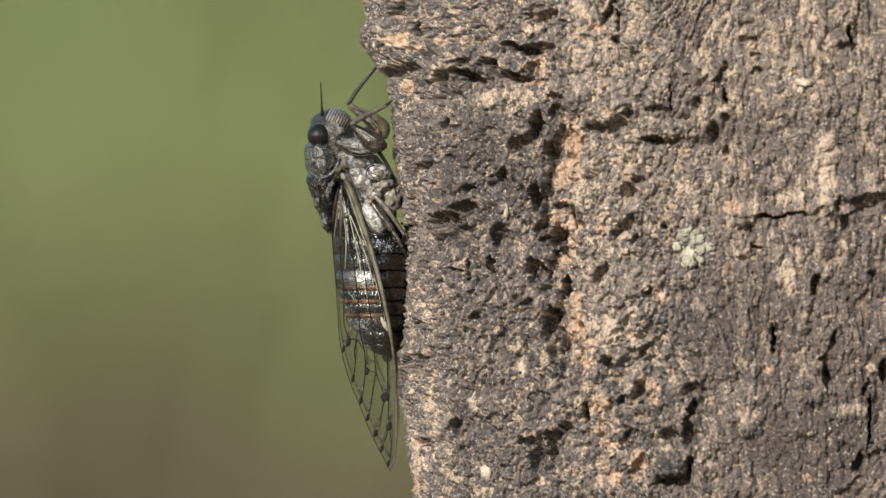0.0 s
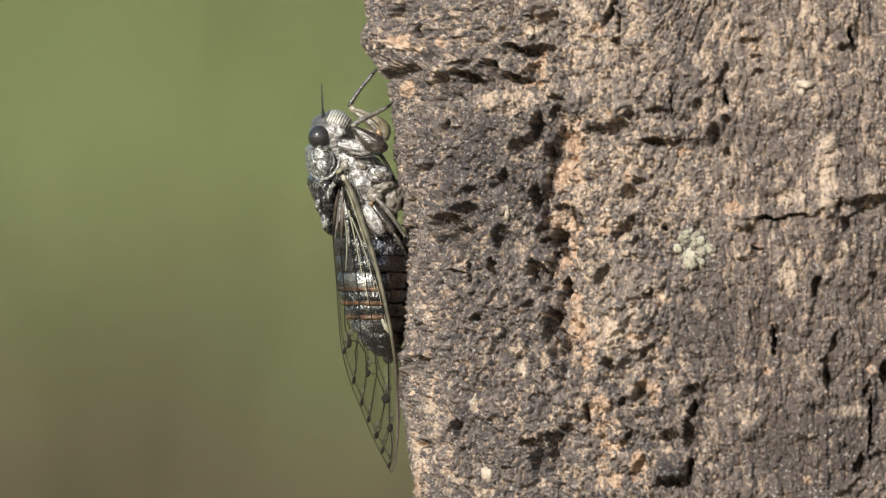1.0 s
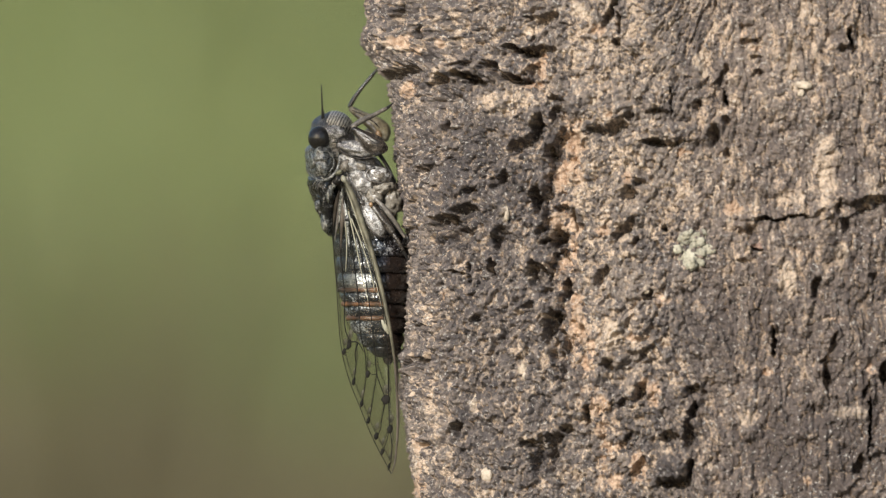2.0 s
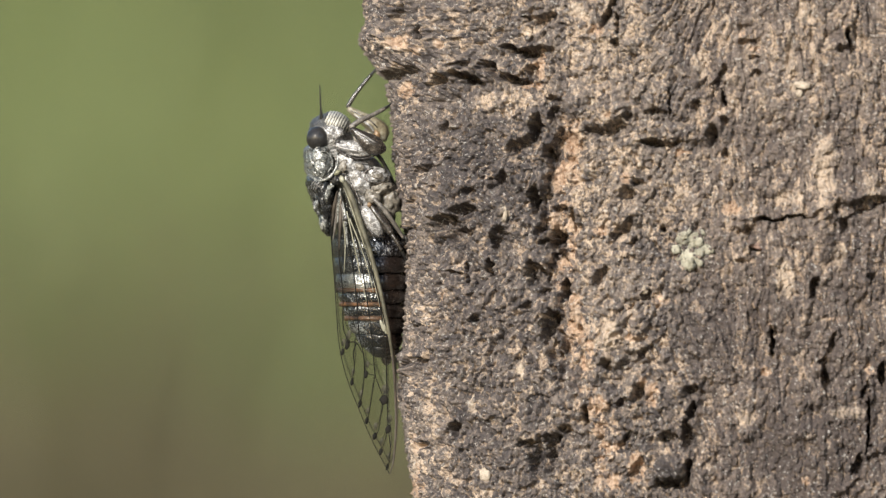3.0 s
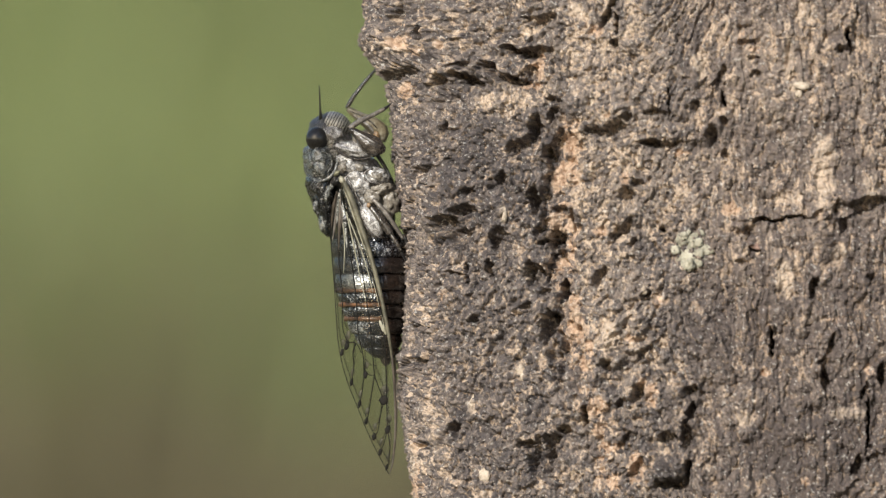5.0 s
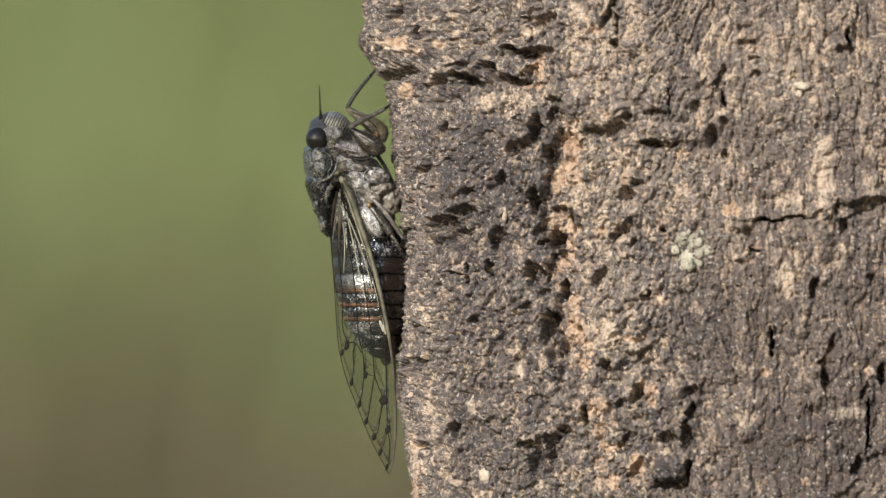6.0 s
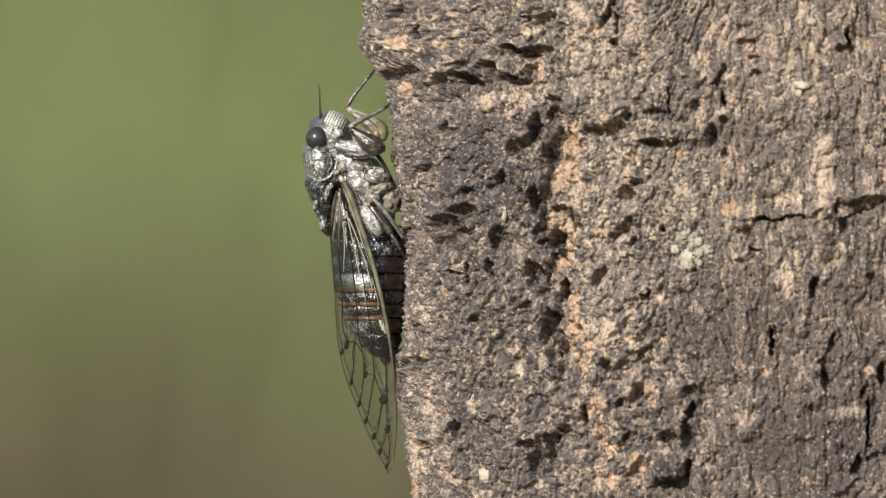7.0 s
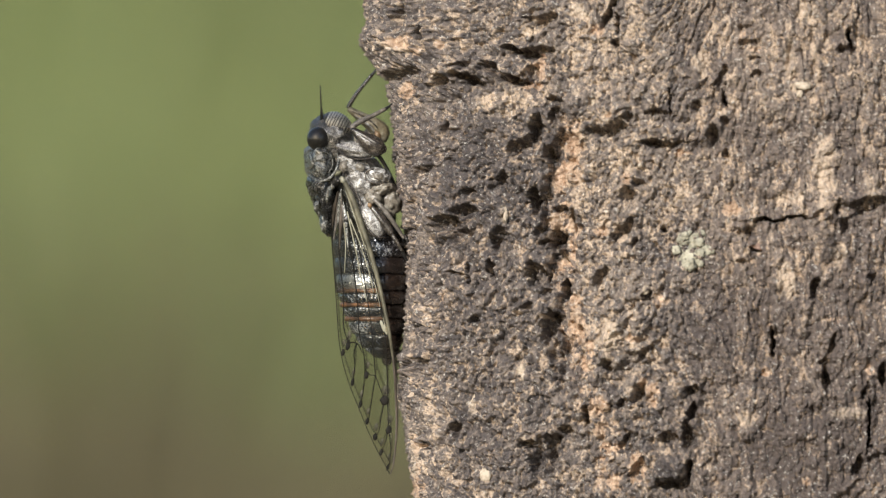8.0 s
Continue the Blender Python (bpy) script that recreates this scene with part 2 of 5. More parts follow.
def loft(rings, around=28, relief=0.0, size=0.8, seams=0.0, rows=0):
    """A closed body through rings (x, y, z, half x, half y)."""
    rings = np.array(rings, float)
    if rows:
        t = rings[:, 2]
        z = np.linspace(t[0], t[-1], rows)
        order = np.argsort(t)
        smooth = [spline(np.stack([np.zeros(len(t)), np.zeros(len(t)), t, rings[:, i]], -1), 200) for i in (0, 3, 4)]
        cols = [np.interp(z, c[np.argsort(c[:, 2]), 2], c[np.argsort(c[:, 2]), 3]) for c in smooth]
        rings = np.stack([cols[0], np.full(rows, rings[0, 1]), z, cols[1], cols[2]], -1)
    verts, faces = [], []
    a = np.linspace(0, 2 * np.pi, around, endpoint=False)
    for x, y, z, hx, hy in rings:
        for c, s in zip(np.cos(a), np.sin(a)):
            p = (x + hx * c, y + hy * s, z)
            h = carved(p, relief, size, seams) if relief or seams else 0.0
            verts.append((p[0] + h * c, p[1] + h * s, z))
    n = len(rings)
    for k in range(n - 1):
        for j in range(around):
            i = (j + 1) % around
            faces.append((k * around + j, k * around + i, (k + 1) * around + i, (k + 1) * around + j))
    faces.append(tuple(range(around))[::-1])
    faces.append(tuple((n - 1) * around + j for j in range(around)))
    return verts, faces


def spline(points, count):
    """Points evenly spread along a smooth curve through the given ones (any number of columns)."""
    p = np.array(points, float)
    t = np.concatenate([[0], np.cumsum(np.maximum(np.linalg.norm(np.diff(p[:, :3], axis=0), axis=1), 1e-6))])
    s = np.linspace(0, t[-1], count)
    tangent = np.gradient(p, t, axis=0)
    k = np.clip(np.searchsorted(t, s, "right") - 1, 0, len(t) - 2)
    h = (t[k + 1] - t[k])[:, None]
    u = ((s - t[k]) / (t[k + 1] - t[k]))[:, None]
    return ((2 * u**3 - 3 * u**2 + 1) * p[k] + (u**3 - 2 * u**2 + u) * h * tangent[k] + (-2 * u**3 + 3 * u**2) * p[k + 1] + (u**3 - u**2) * h * tangent[k + 1])


def tube(points, count=12, around=8, flat=1.0):
    """A rounded rod along (x, y, z, radius) points. flat: its depth in y over its breadth."""
    c = spline(points, count)
    verts, faces = [], []
    d = np.gradient(c[:, :3], axis=0)
    for k in range(count):
        w = Vector(d[k]).normalized()
        u = w.cross(Vector((0, 1, 0)))
        u = u.normalized() if u.length > 1e-4 else Vector((1, 0, 0))
        v = w.cross(u)
        for j in range(around):
            a = 2 * math.pi * j / around
            verts.append(Vector(c[k, :3]) + (u * math.cos(a) + v * (math.sin(a) * flat)) * max(c[k, 3], 0.004))
    for k in range(count - 1):
        for j in range(around):
            i = (j + 1) % around
            faces.append((k * around + j, k * around + i, (k + 1) * around + i, (k + 1) * around + j))
    faces.append(tuple(range(around))[::-1])
    faces.append(tuple((count - 1) * around + j for j in range(around)))
    return verts, faces


def blob(x, y, z, hx, hy, hz, turn=0.0, lumps=0.06, salt=1, around=24, relief=0.0):
    """An uneven egg shape, turned in the view's plane (degrees, anticlockwise)."""
    verts, faces, rows = [], [], around // 2
    c, s = math.cos(radians(turn)), math.sin(radians(turn))
    for k in range(rows + 1):
        p = math.pi * k / rows
        for j in range(around):
            a = 2 * math.pi * j / around
            n = Vector((math.sin(p) * math.cos(a), math.sin(p) * math.sin(a), math.cos(p)))
            q = 1 + lumps * noise.noise(n * 2.3 + Vector((salt, 0, 0)))
            if relief:
                q += relief * (1 - 2 * abs(noise.fractal(n * 3.1 + Vector((0, salt, 0)), 0.7, 2.0, 4)))
            lx, ly, lz = n.x * hx * q, n.y * hy * q, n.z * hz * q
            verts.append((x + lx * c - lz * s, y + ly, z + lx * s + lz * c))
    for k in range(rows):
        for j in range(around):
            i = (j + 1) % around
            faces.append((k * around + j, k * around + i, (k + 1) * around + i, (k + 1) * around + j))
    return verts, faces


# ---- the trunk ----
# Lean and swell of the bark's edge: height, and how far it stands out.
EDGE = [(33.44, 3.4), (26.28, 4.1), (24.50, 3.6), (22.71, 3.9), (20.92, 3.1), (19.85, 2.5), (19.01, 1.8), (17.34, 1.7), (15.56, 1.2), (12.58, 1.0), (9.60, 1.0), (6.62, 0.5), (3.64, -0.1), (0.06, -0.4), (-4.71, -0.3), (-9.48, -0.1), (-13.05, 0.3), (-15.44, 0.4), (-18.42, -0.1), (-21.40, -0.3), (-24.38, -0.9), (-26.28, -1.4), (-33.32, -1.7)]
# Ledges: from, to (x, z), how far the plate above stands out.
LEDGES = [
    (-1.67, 17.94, 0.48, 17.58, 0.3), (1.31, 18.30, 4.65, 17.16, 0.5), (3.93, 19.37, 11.20, 17.70, 0.6), (6.91, 21.28, 11.80, 20.09, 0.4),
    (9.30, 24.26, 12.28, 23.90, 0.3), (21.52, 14.36, 24.20, 14.30, 0.5), (21.22, 11.15, 27.18, 11.38, 0.6), (32.84, 3.40, 41.48, 3.52, 0.3),
    (40.41, 2.92, 47.44, 5.30, 0.8), (-5.60, 18.65, -2.50, 19.25, 0.5), (10.97, 16.27, 13.47, 15.20, 0.3), (12.87, 14.96, 15.38, 12.69, 0.4),
]
# Hollows: middle (x, z), half breadth, half height, turn in degrees, depth. By zones, from the near edge round to the weathered side.
UPPER_EDGE = [
    (-4.31, 24.31, 0.58, 1.55, -10, 2.45), (-2.51, 22.86, 0.31, 0.86, -15, 1.38), (-4.55, 18.56, 1.82, 0.65, 22, 1.36), (-0.54, 17.93, 0.86, 0.79, 0, 1.6), (2.5, 18.02, 1.75, 0.44, -25, 2.6), (5.11, 18.95, 1.27, 0.44, -15, 1.78),
    (7.01, 17.99, 2.24, 0.44, -12, 2.6), (2.14, 19.51, 1.41, 0.24, 5, 1.19), (8.55, 20.72, 2.1, 0.44, -16, 2.6), (9.14, 24.27, 1.13, 0.24, 5, 1.03), (0.36, 12.86, 0.38, 0.72, 0, 1.36), (10.15, 13.41, 0.44, 1.27, 0, 2.21),
]
DARK_PLATE = [
    (8.37, 10.63, 1.55, 0.79, 10, 1.73), (9.85, 12.22, 0.58, 1.41, 0, 2.44), (-2.15, 8.41, 1.0, 0.38, 15, 0.94), (6.0, 7.31, 0.65, 1.06, -35, 1.53), (2.85, 6.01, 0.58, 0.51, 0, 1.12), (2.62, 4.1, 1.27, 0.58, 0, 1.55),
    (0.95, 2.74, 1.55, 0.79, 0, 1.93), (1.84, 1.25, 1.27, 1.06, 0, 2.13), (6.18, 1.84, 0.58, 0.72, 0, 1.41), (5.7, 0.65, 0.44, 0.86, 0, 1.58), (9.85, 5.1, 0.65, 1.55, 0, 2.6), (-3.11, 2.15, 0.72, 0.31, 0, 0.94),
]
LOWER_EDGE = [
    (-2.81, -11.94, 1.2, 0.65, 0, 1.58), (-3.05, -13.08, 0.65, 1.13, -25, 1.71), (1.55, -2.2, 1.0, 0.2, 0, 1.05), (2.79, -2.2, 0.2, 1.0, 0, 1.77), (5.11, -1.72, 0.31, 0.86, 0, 1.56), (9.55, -2.31, 0.38, 1.27, 0, 2.2),
    (-0.54, -3.63, 0.44, 0.31, 0, 0.52), (3.63, -7.07, 0.51, 0.44, 0, 0.99), (-2.63, -8.12, 0.72, 0.24, 0, 0.57), (8.07, -11.93, 0.44, 0.38, 0, 0.58), (9.14, -5.88, 0.72, 0.38, 0, 1.02), (1.55, -18.68, 0.58, 0.93, 0, 1.72),
]
LOW_STAR = [
    (-2.03, -20.52, 0.58, 0.38, 0, 0.95), (10.74, -20.65, 1.27, 1.06, 0, 2.13), (9.14, -20.48, 0.93, 0.44, -25, 1.56), (10.15, -22.13, 0.58, 1.48, -15, 2.24), (11.27, -22.13, 0.58, 1.41, 10, 2.57), (11.8, -19.81, 0.58, 0.58, 30, 1.21),
    (11.03, 24.09, 1.13, 0.58, 15, 1.27), (10.15, 20.83, 1.69, 0.58, 0, 1.81), (9.55, 18.75, 0.79, 0.72, 0, 1.48), (11.92, 15.78, 0.86, 0.44, -20, 1.41), (17.65, 12.62, 2.1, 0.65, 4, 1.96),
]
UPPER_MIDDLE = [
    (19.6, 13.92, 0.65, 0.38, 0, 0.98), (17.42, 24.65, 0.31, 1.69, -25, 2.07), (18.42, 23.75, 0.24, 1.0, 0, 1.77), (18.13, 21.68, 0.58, 0.51, 0, 1.12), (22.55, 14.44, 1.27, 0.27, 0, 1.28), (23.73, 15.74, 0.14, 1.41, 0, 2.4),
    (26.86, 15.14, 0.44, 0.79, -30, 1.19), (11.92, 13.7, 0.51, 0.86, 0, 1.6), (22.55, 11.01, 1.75, 0.44, -5, 1.94), (25.5, 11.36, 1.27, 0.2, 15, 0.5), (19.6, 5.92, 0.86, 0.51, 0, 1.24), (20.78, 7.05, 0.58, 0.38, 0, 0.95),
]
MIDDLE = [
    (18.83, 2.13, 1.75, 0.58, 42, 1.46), (19.9, 0.95, 0.72, 0.38, 50, 0.99), (23.2, 2.13, 0.44, 0.44, 0, 0.97), (12.81, 4.15, 1.0, 0.51, 0, 1.32), (13.7, 3.2, 0.17, 1.0, 0, 1.76), (11.92, 0.95, 0.58, 1.41, 0, 2.44),
    (10.44, 2.14, 0.51, 0.58, 0, 1.19), (11.33, 10.14, 0.38, 0.86, 0, 1.57), (10.44, -2.61, 0.72, 1.0, 0, 1.86), (11.39, -7.95, 0.72, 1.82, -8, 2.6),
]
SPLIT_SIDE = [
    (11.92, -10.62, 0.58, 1.0, 0, 1.82), (12.81, -4.39, 0.44, 1.27, 0, 2.21), (11.03, -4.39, 0.44, 0.72, 0, 1.37), (16.65, -2.9, 0.65, 1.0, -30, 1.55), (21.37, -4.8, 0.51, 0.93, -35, 1.3), (21.08, -11.01, 0.44, 1.0, -40, 1.18),
    (17.54, -12.09, 0.58, 0.65, 0, 1.31),
]
LOW_SPLIT = [
    (20.9, -15.04, 0.58, 1.06, -10, 1.8), (19.19, -16.35, 0.51, 1.0, -30, 1.41), (12.99, -18.74, 0.65, 0.51, 0, 1.14), (19.31, -20.19, 0.38, 1.2, -40, 1.23), (20.49, -22.91, 0.38, 1.2, -35, 1.35), (26.5, -14.85, 0.86, 0.58, 0, 1.33),
    (26.09, -17.1, 0.44, 1.41, -15, 2.1),
]
KNOB_SIDE = [
    (25.91, -19.64, 0.65, 1.2, -8, 2.04), (24.03, -19.65, 1.06, 0.58, 0, 1.43), (24.5, -24.38, 1.69, 0.58, 0, 1.81), (25.91, -23.13, 0.38, 1.41, -5, 2.32), (15.17, -17.13, 0.31, 1.06, 0, 1.87), (29.33, 18.39, 0.31, 0.93, -20, 1.38),
    (29.04, 17.45, 0.65, 0.38, 0, 0.98), (29.51, 15.91, 0.15, 1.06, 5, 1.92), (29.45, 13.36, 0.65, 0.58, 0, 1.24), (28.27, 11.89, 0.58, 0.86, 0, 1.62), (31.69, 23.41, 0.65, 0.38, 30, 0.56), (32.28, 21.93, 1.0, 0.24, 0, 1.07),
]
FAR_UPPER = [
    (32.87, 20.16, 0.58, 0.24, 0, 0.51), (32.87, 18.5, 0.65, 0.31, 0, 0.9), (42.66, 22.22, 0.27, 1.41, 0, 2.41), (42.13, 21.33, 0.65, 0.44, 0, 1.06), (29.62, 9.82, 0.58, 0.38, 0, 0.95), (31.69, 2.01, 1.06, 0.44, 0, 1.28),
    (32.75, 0.06, 0.72, 0.31, -30, 1.29), (34.76, 3.31, 2.24, 0.2, 0, 1.99), (37.88, 3.43, 0.86, 0.17, 0, 0.93), (39.83, 3.84, 0.93, 0.31, 10, 0.58), (42.31, 4.2, 1.06, 0.79, 0, 1.69),
]
FAR_CRACK = [
    (42.13, 2.72, 0.58, 1.0, 0, 1.82), (44.08, 4.43, 1.0, 0.79, 0, 1.66), (45.5, 4.96, 1.41, 0.58, 0, 1.63), (41.6, 10.4, 1.41, 0.27, 20, 0.49), (39.65, 2.66, 0.86, 0.2, 30, 0.36), (40.95, -9.87, 0.44, 1.13, -20, 1.66),
    (40.3, -11.76, 0.58, 0.44, 0, 1.02), (40.3, -13.53, 0.31, 1.41, 0, 2.41), (34.46, -9.69, 0.21, 1.55, 0, 2.6), (33.46, -12.95, 0.86, 0.17, 40, 0.42), (31.39, -1.12, 0.72, 0.31, 0, 0.94),
]
FAR_LOWER = [
    (39.18, -4.08, 0.38, 1.13, -8, 1.86), (44.49, -4.67, 0.51, 0.31, 20, 0.49), (44.96, -2.6, 0.44, 0.38, 0, 0.58), (38.59, -7.62, 0.86, 0.15, 40, 0.41), (46.15, -13.06, 0.44, 1.41, 0, 2.42), (44.37, -14.71, 0.31, 1.0, -20, 1.46),
    (44.67, -18.26, 0.21, 2.79, 0, 2.6), (43.61, -22.51, 0.44, 1.27, -20, 1.82), (43.49, -24.52, 0.93, 0.38, 20, 0.58), (42.13, -25.41, 1.2, 0.38, 25, 0.56), (45.56, -21.51, 0.86, 0.31, 30, 0.49), (40.83, -18.26, 0.44, 0.24, 0, 0.46),
]
HOLLOWS = UPPER_EDGE + DARK_PLATE + LOWER_EDGE + LOW_STAR + UPPER_MIDDLE + MIDDLE + SPLIT_SIDE + LOW_SPLIT + KNOB_SIDE + FAR_UPPER + FAR_CRACK + FAR_LOWER
# Lumps: middle, half breadth, half height, turn, how far they stand out.
LUMPS = [
    (19.31, 7.34, 0.96, 0.72, 20.0, 0.7), (24.03, -22.78, 1.62, 1.5, 0.0, 1.7), (3.92, 9.57, 1.8, 1.32, 0.0, 0.55), (-3.83, 10.53, 1.08, 0.72, 0.0, 0.4), (16.35, 22.58, 1.32, 0.96, 0.0, 0.45), (23.73, 12.61, 2.16, 0.96, 0.0, 0.7), (17.83, 14.57, 1.8, 0.84, 10.0, 0.7), (21.08, -6.81, 0.84, 0.6, 30.0, 0.55), (17.54, -9.42, 0.84, 1.8, -20.0, 0.5), (29.33, -19.75, 1.32, 0.72, 0.0, 0.5), (31.98, -19.16, 1.2, 0.9, 0.0, 0.5), (37.59, -19.15, 1.32, 0.72, 0.0, 0.45), (38.47, -16.01, 1.2, 0.48, 0.0, 0.4), (34.05, 6.27, 1.2, 0.84, 0.0, 0.3), (20.19, 21.38, 1.5, 0.84, 0.0, 0.45), (22.26, -7.93, 0.6, 0.84, -30.0, 0.5),
]
# Bare inner bark: middle (x, z), half breadth, half height.
BARE = [
    (-4.13, 22.1, 0.84, 0.78), (-2.93, 21.32, 0.48, 0.6), (-0.54, 21.38, 0.54, 0.9), (10.44, 19.52, 0.84, 1.08), (9.26, 17.39, 1.32, 0.54), (13.4, 11.62, 1.2, 2.4), (12.22, 8.07, 0.84, 2.1), (12.81, 4.98, 0.96, 0.36), (13.4, 0.65, 0.6, 1.8), (12.51, -1.6, 1.2, 0.84), (13.99, -5.57, 0.96, 1.02), (14.29, -8.24, 1.2, 1.56), (15.59, -10.02, 0.48, 1.5), (16.65, -18.9, 0.84, 0.84), (16.06, -16.24, 1.2, 1.08), (17.54, -20.68, 1.44, 0.48), (22.55, -5.09, 0.66, 1.02), (19.9, -9.42, 0.72, 0.54), (16.06, 22.87, 0.9, 0.78), (-2.93, -20.25, 0.54, 1.32), (-2.63, -24.42, 0.48, 2.04), (21.37, -14.15, 0.6, 0.72), (20.49, -23.03, 0.84, 1.56),
]
# More of it, in small patches.
BARER = [
    (19.31, 7.46, 0.72, 0.72), (30.51, 4.49, 1.08, 0.72), (31.39, 22.53, 0.48, 0.72), (32.87, 21.22, 0.6, 0.36), (16.65, 1.96, 0.84, 0.48), (0.06, -4.7, 0.24, 0.72), (25.21, 10.12, 0.9, 0.24), (41.42, -7.33, 0.84, 0.48), (17.54, 14.57, 0.54, 0.36), (34.17, -12.65, 0.6, 0.48), (34.52, -7.74, 0.36, 0.3), (29.92, -23.89, 0.54, 0.3), (22.26, -14.74, 0.72, 1.2), (-3.83, 16.82, 0.96, 0.84), (15.17, -11.79, 0.84, 1.2), (13.52, 9.55, 0.72, 1.5), (38.18, -23.87, 0.72, 0.48), (44.96, -12.35, 0.48, 0.6), (18.13, -24.23, 0.84, 1.32),
]
# Pale flakes.
PALE = [
    (8.37, -12.59, 0.48, 0.78), (37.59, 17.08, 1.08, 0.6), (40.06, 8.33, 1.2, 3.84), (36.41, 5.67, 1.2, 0.9), (36.41, 19.86, 0.66, 2.4), (38.18, 25.0, 1.08, 1.2), (27.09, 19.46, 0.6, 1.56), (17.83, -8.83, 0.6, 1.56), (36.11, -3.01, 0.72, 1.8), (31.81, -17.5, 0.9, 1.02), (41.72, -0.53, 0.6, 1.32), (6.59, 3.74, 0.48, 0.96), (4.52, -23.59, 0.54, 0.72), (4.99, -25.61, 0.54, 0.48), (-3.05, -21.45, 0.48, 3.0), (3.21, -16.29, 0.42, 0.72), (45.26, 6.56, 0.96, 1.2), (42.31, -17.08, 1.8, 0.6), (14.58, 24.95, 1.44, 0.84),
]
# Where the dark crust is closed (-) or worn to tan (+): middle, half breadth, half height, amount.
TONE = [
    (3.92, 6.6, 7.2, 6.6, -0.2), (5.7, -7.07, 5.4, 5.4, -0.06), (18.13, 8.35, 6.6, 9.0, 0.24), (17.54, 20.79, 7.2, 6.6, 0.28), (4.52, 23.83, 7.2, 3.0, 0.12), (6.89, 15.8, 4.2, 1.5, 0.35), (-0.24, -18.99, 3.0, 6.6, 0.22), (1.84, -18.98, 1.08, 4.2, -0.25), (31.69, -8.81, 9.0, 6.6, -0.22), (32.87, -1.71, 3.6, 3.0, 0.05), (18.13, -5.27, 5.4, 6.6, 0.28), (21.08, -12.37, 3.6, 3.6, 0.2),
]
# The same for the rest; the last two paint shade into hollows.
TONE_LOW = [
    (44.08, -9.39, 4.2, 18.0, -0.25), (34.05, 19.57, 6.0, 7.2, 0.2), (38.77, 7.15, 3.6, 5.4, 0.14), (38.77, -21.21, 10.2, 6.6, -0.38), (26.97, 6.57, 7.2, 6.6, 0.14), (44.67, 17.19, 3.0, 7.2, 0.12), (35.82, -2.31, 1.56, 3.6, 0.12), (14.58, -21.28, 3.6, 4.8, 0.15), (6.89, -21.32, 4.8, 4.8, -0.02), (-2.63, -5.31, 1.8, 5.4, 0.1), (24.03, -22.9, 1.8, 1.68, -0.45), (26.09, -18.87, 0.96, 2.4, -0.3), (10.74, -21.0, 1.8, 2.4, -0.2),
]


def turned(x, z, cx, cz, turn):
    c, s = math.cos(radians(turn)), math.sin(radians(turn))
    return (x - cx) * c + (z - cz) * s, -(x - cx) * s + (z - cz) * c


def outline():
    """The trunk's plan as a curve of changing bend, from its front round its sharp near corner. Angle, x, y, length."""
    a = np.linspace(-20, 340, 7201)
    bend = np.interp((a + 20) % 180 - 20, [-20, 10, 20, 82, 92, 120, 130, 156, 160], [170, 170, 8, 7, 90, 90, 60, 60, 170])
    p = np.radians(a)
    dx, dy = -bend * np.cos(p), bend * np.sin(p)
    w = np.radians(0.05)
    x, y = np.concatenate([[0], np.cumsum(dx[:-1]) * w]), np.concatenate([[0], np.cumsum(dy[:-1]) * w])
    k = np.argmin(x)
    x, y = x - x[k] + -4.05, y - y[k] + 4.0
    return a, x, y, np.concatenate([[0], np.cumsum(bend[:-1]) * w])


def edge_lean(z):
    """How far the bark's near edge stands out at each height."""
    p = np.array(EDGE[::-1])
    return np.interp(z, p[:, 0], p[:, 1])


def dome(d, reach):
    """A rounded top over a cell, nought at its rim."""
    return np.sqrt(np.clip(1 - (d / reach) ** 2, 0, 1))


def hollow(h, share, depth, fx, fz, shape):
    """Adds one hollow to how hollow the bark is and how deep, and raises the lump that overhangs it."""
    cx, cz, hx, hz, turn, deep = shape
    reach = 2.0 * max(hx, hz) + 0.5
    near = (np.abs(fx - cx) < reach) & (np.abs(fz - cz) < reach)
    if not near.any():
        return
    x, z = fx[near], fz[near]
    a, b = turned(x, z, cx, cz, turn)
    r = (a / hx) ** 2 + (b / hz) ** 2
    above = ((z - cz) * 0.89 - (x - cx) * 0.45) / max(hx, hz)
    share[near] += np.exp(-1.2 * r)
    depth[near] = np.maximum(depth[near], 1.25 * deep * np.exp(-0.5 * r))
    h[near] += 0.3 * deep * np.exp(-(((np.sqrt(r) - 1.4) / 0.5) ** 2)) * step(0.1, 0.8, above)


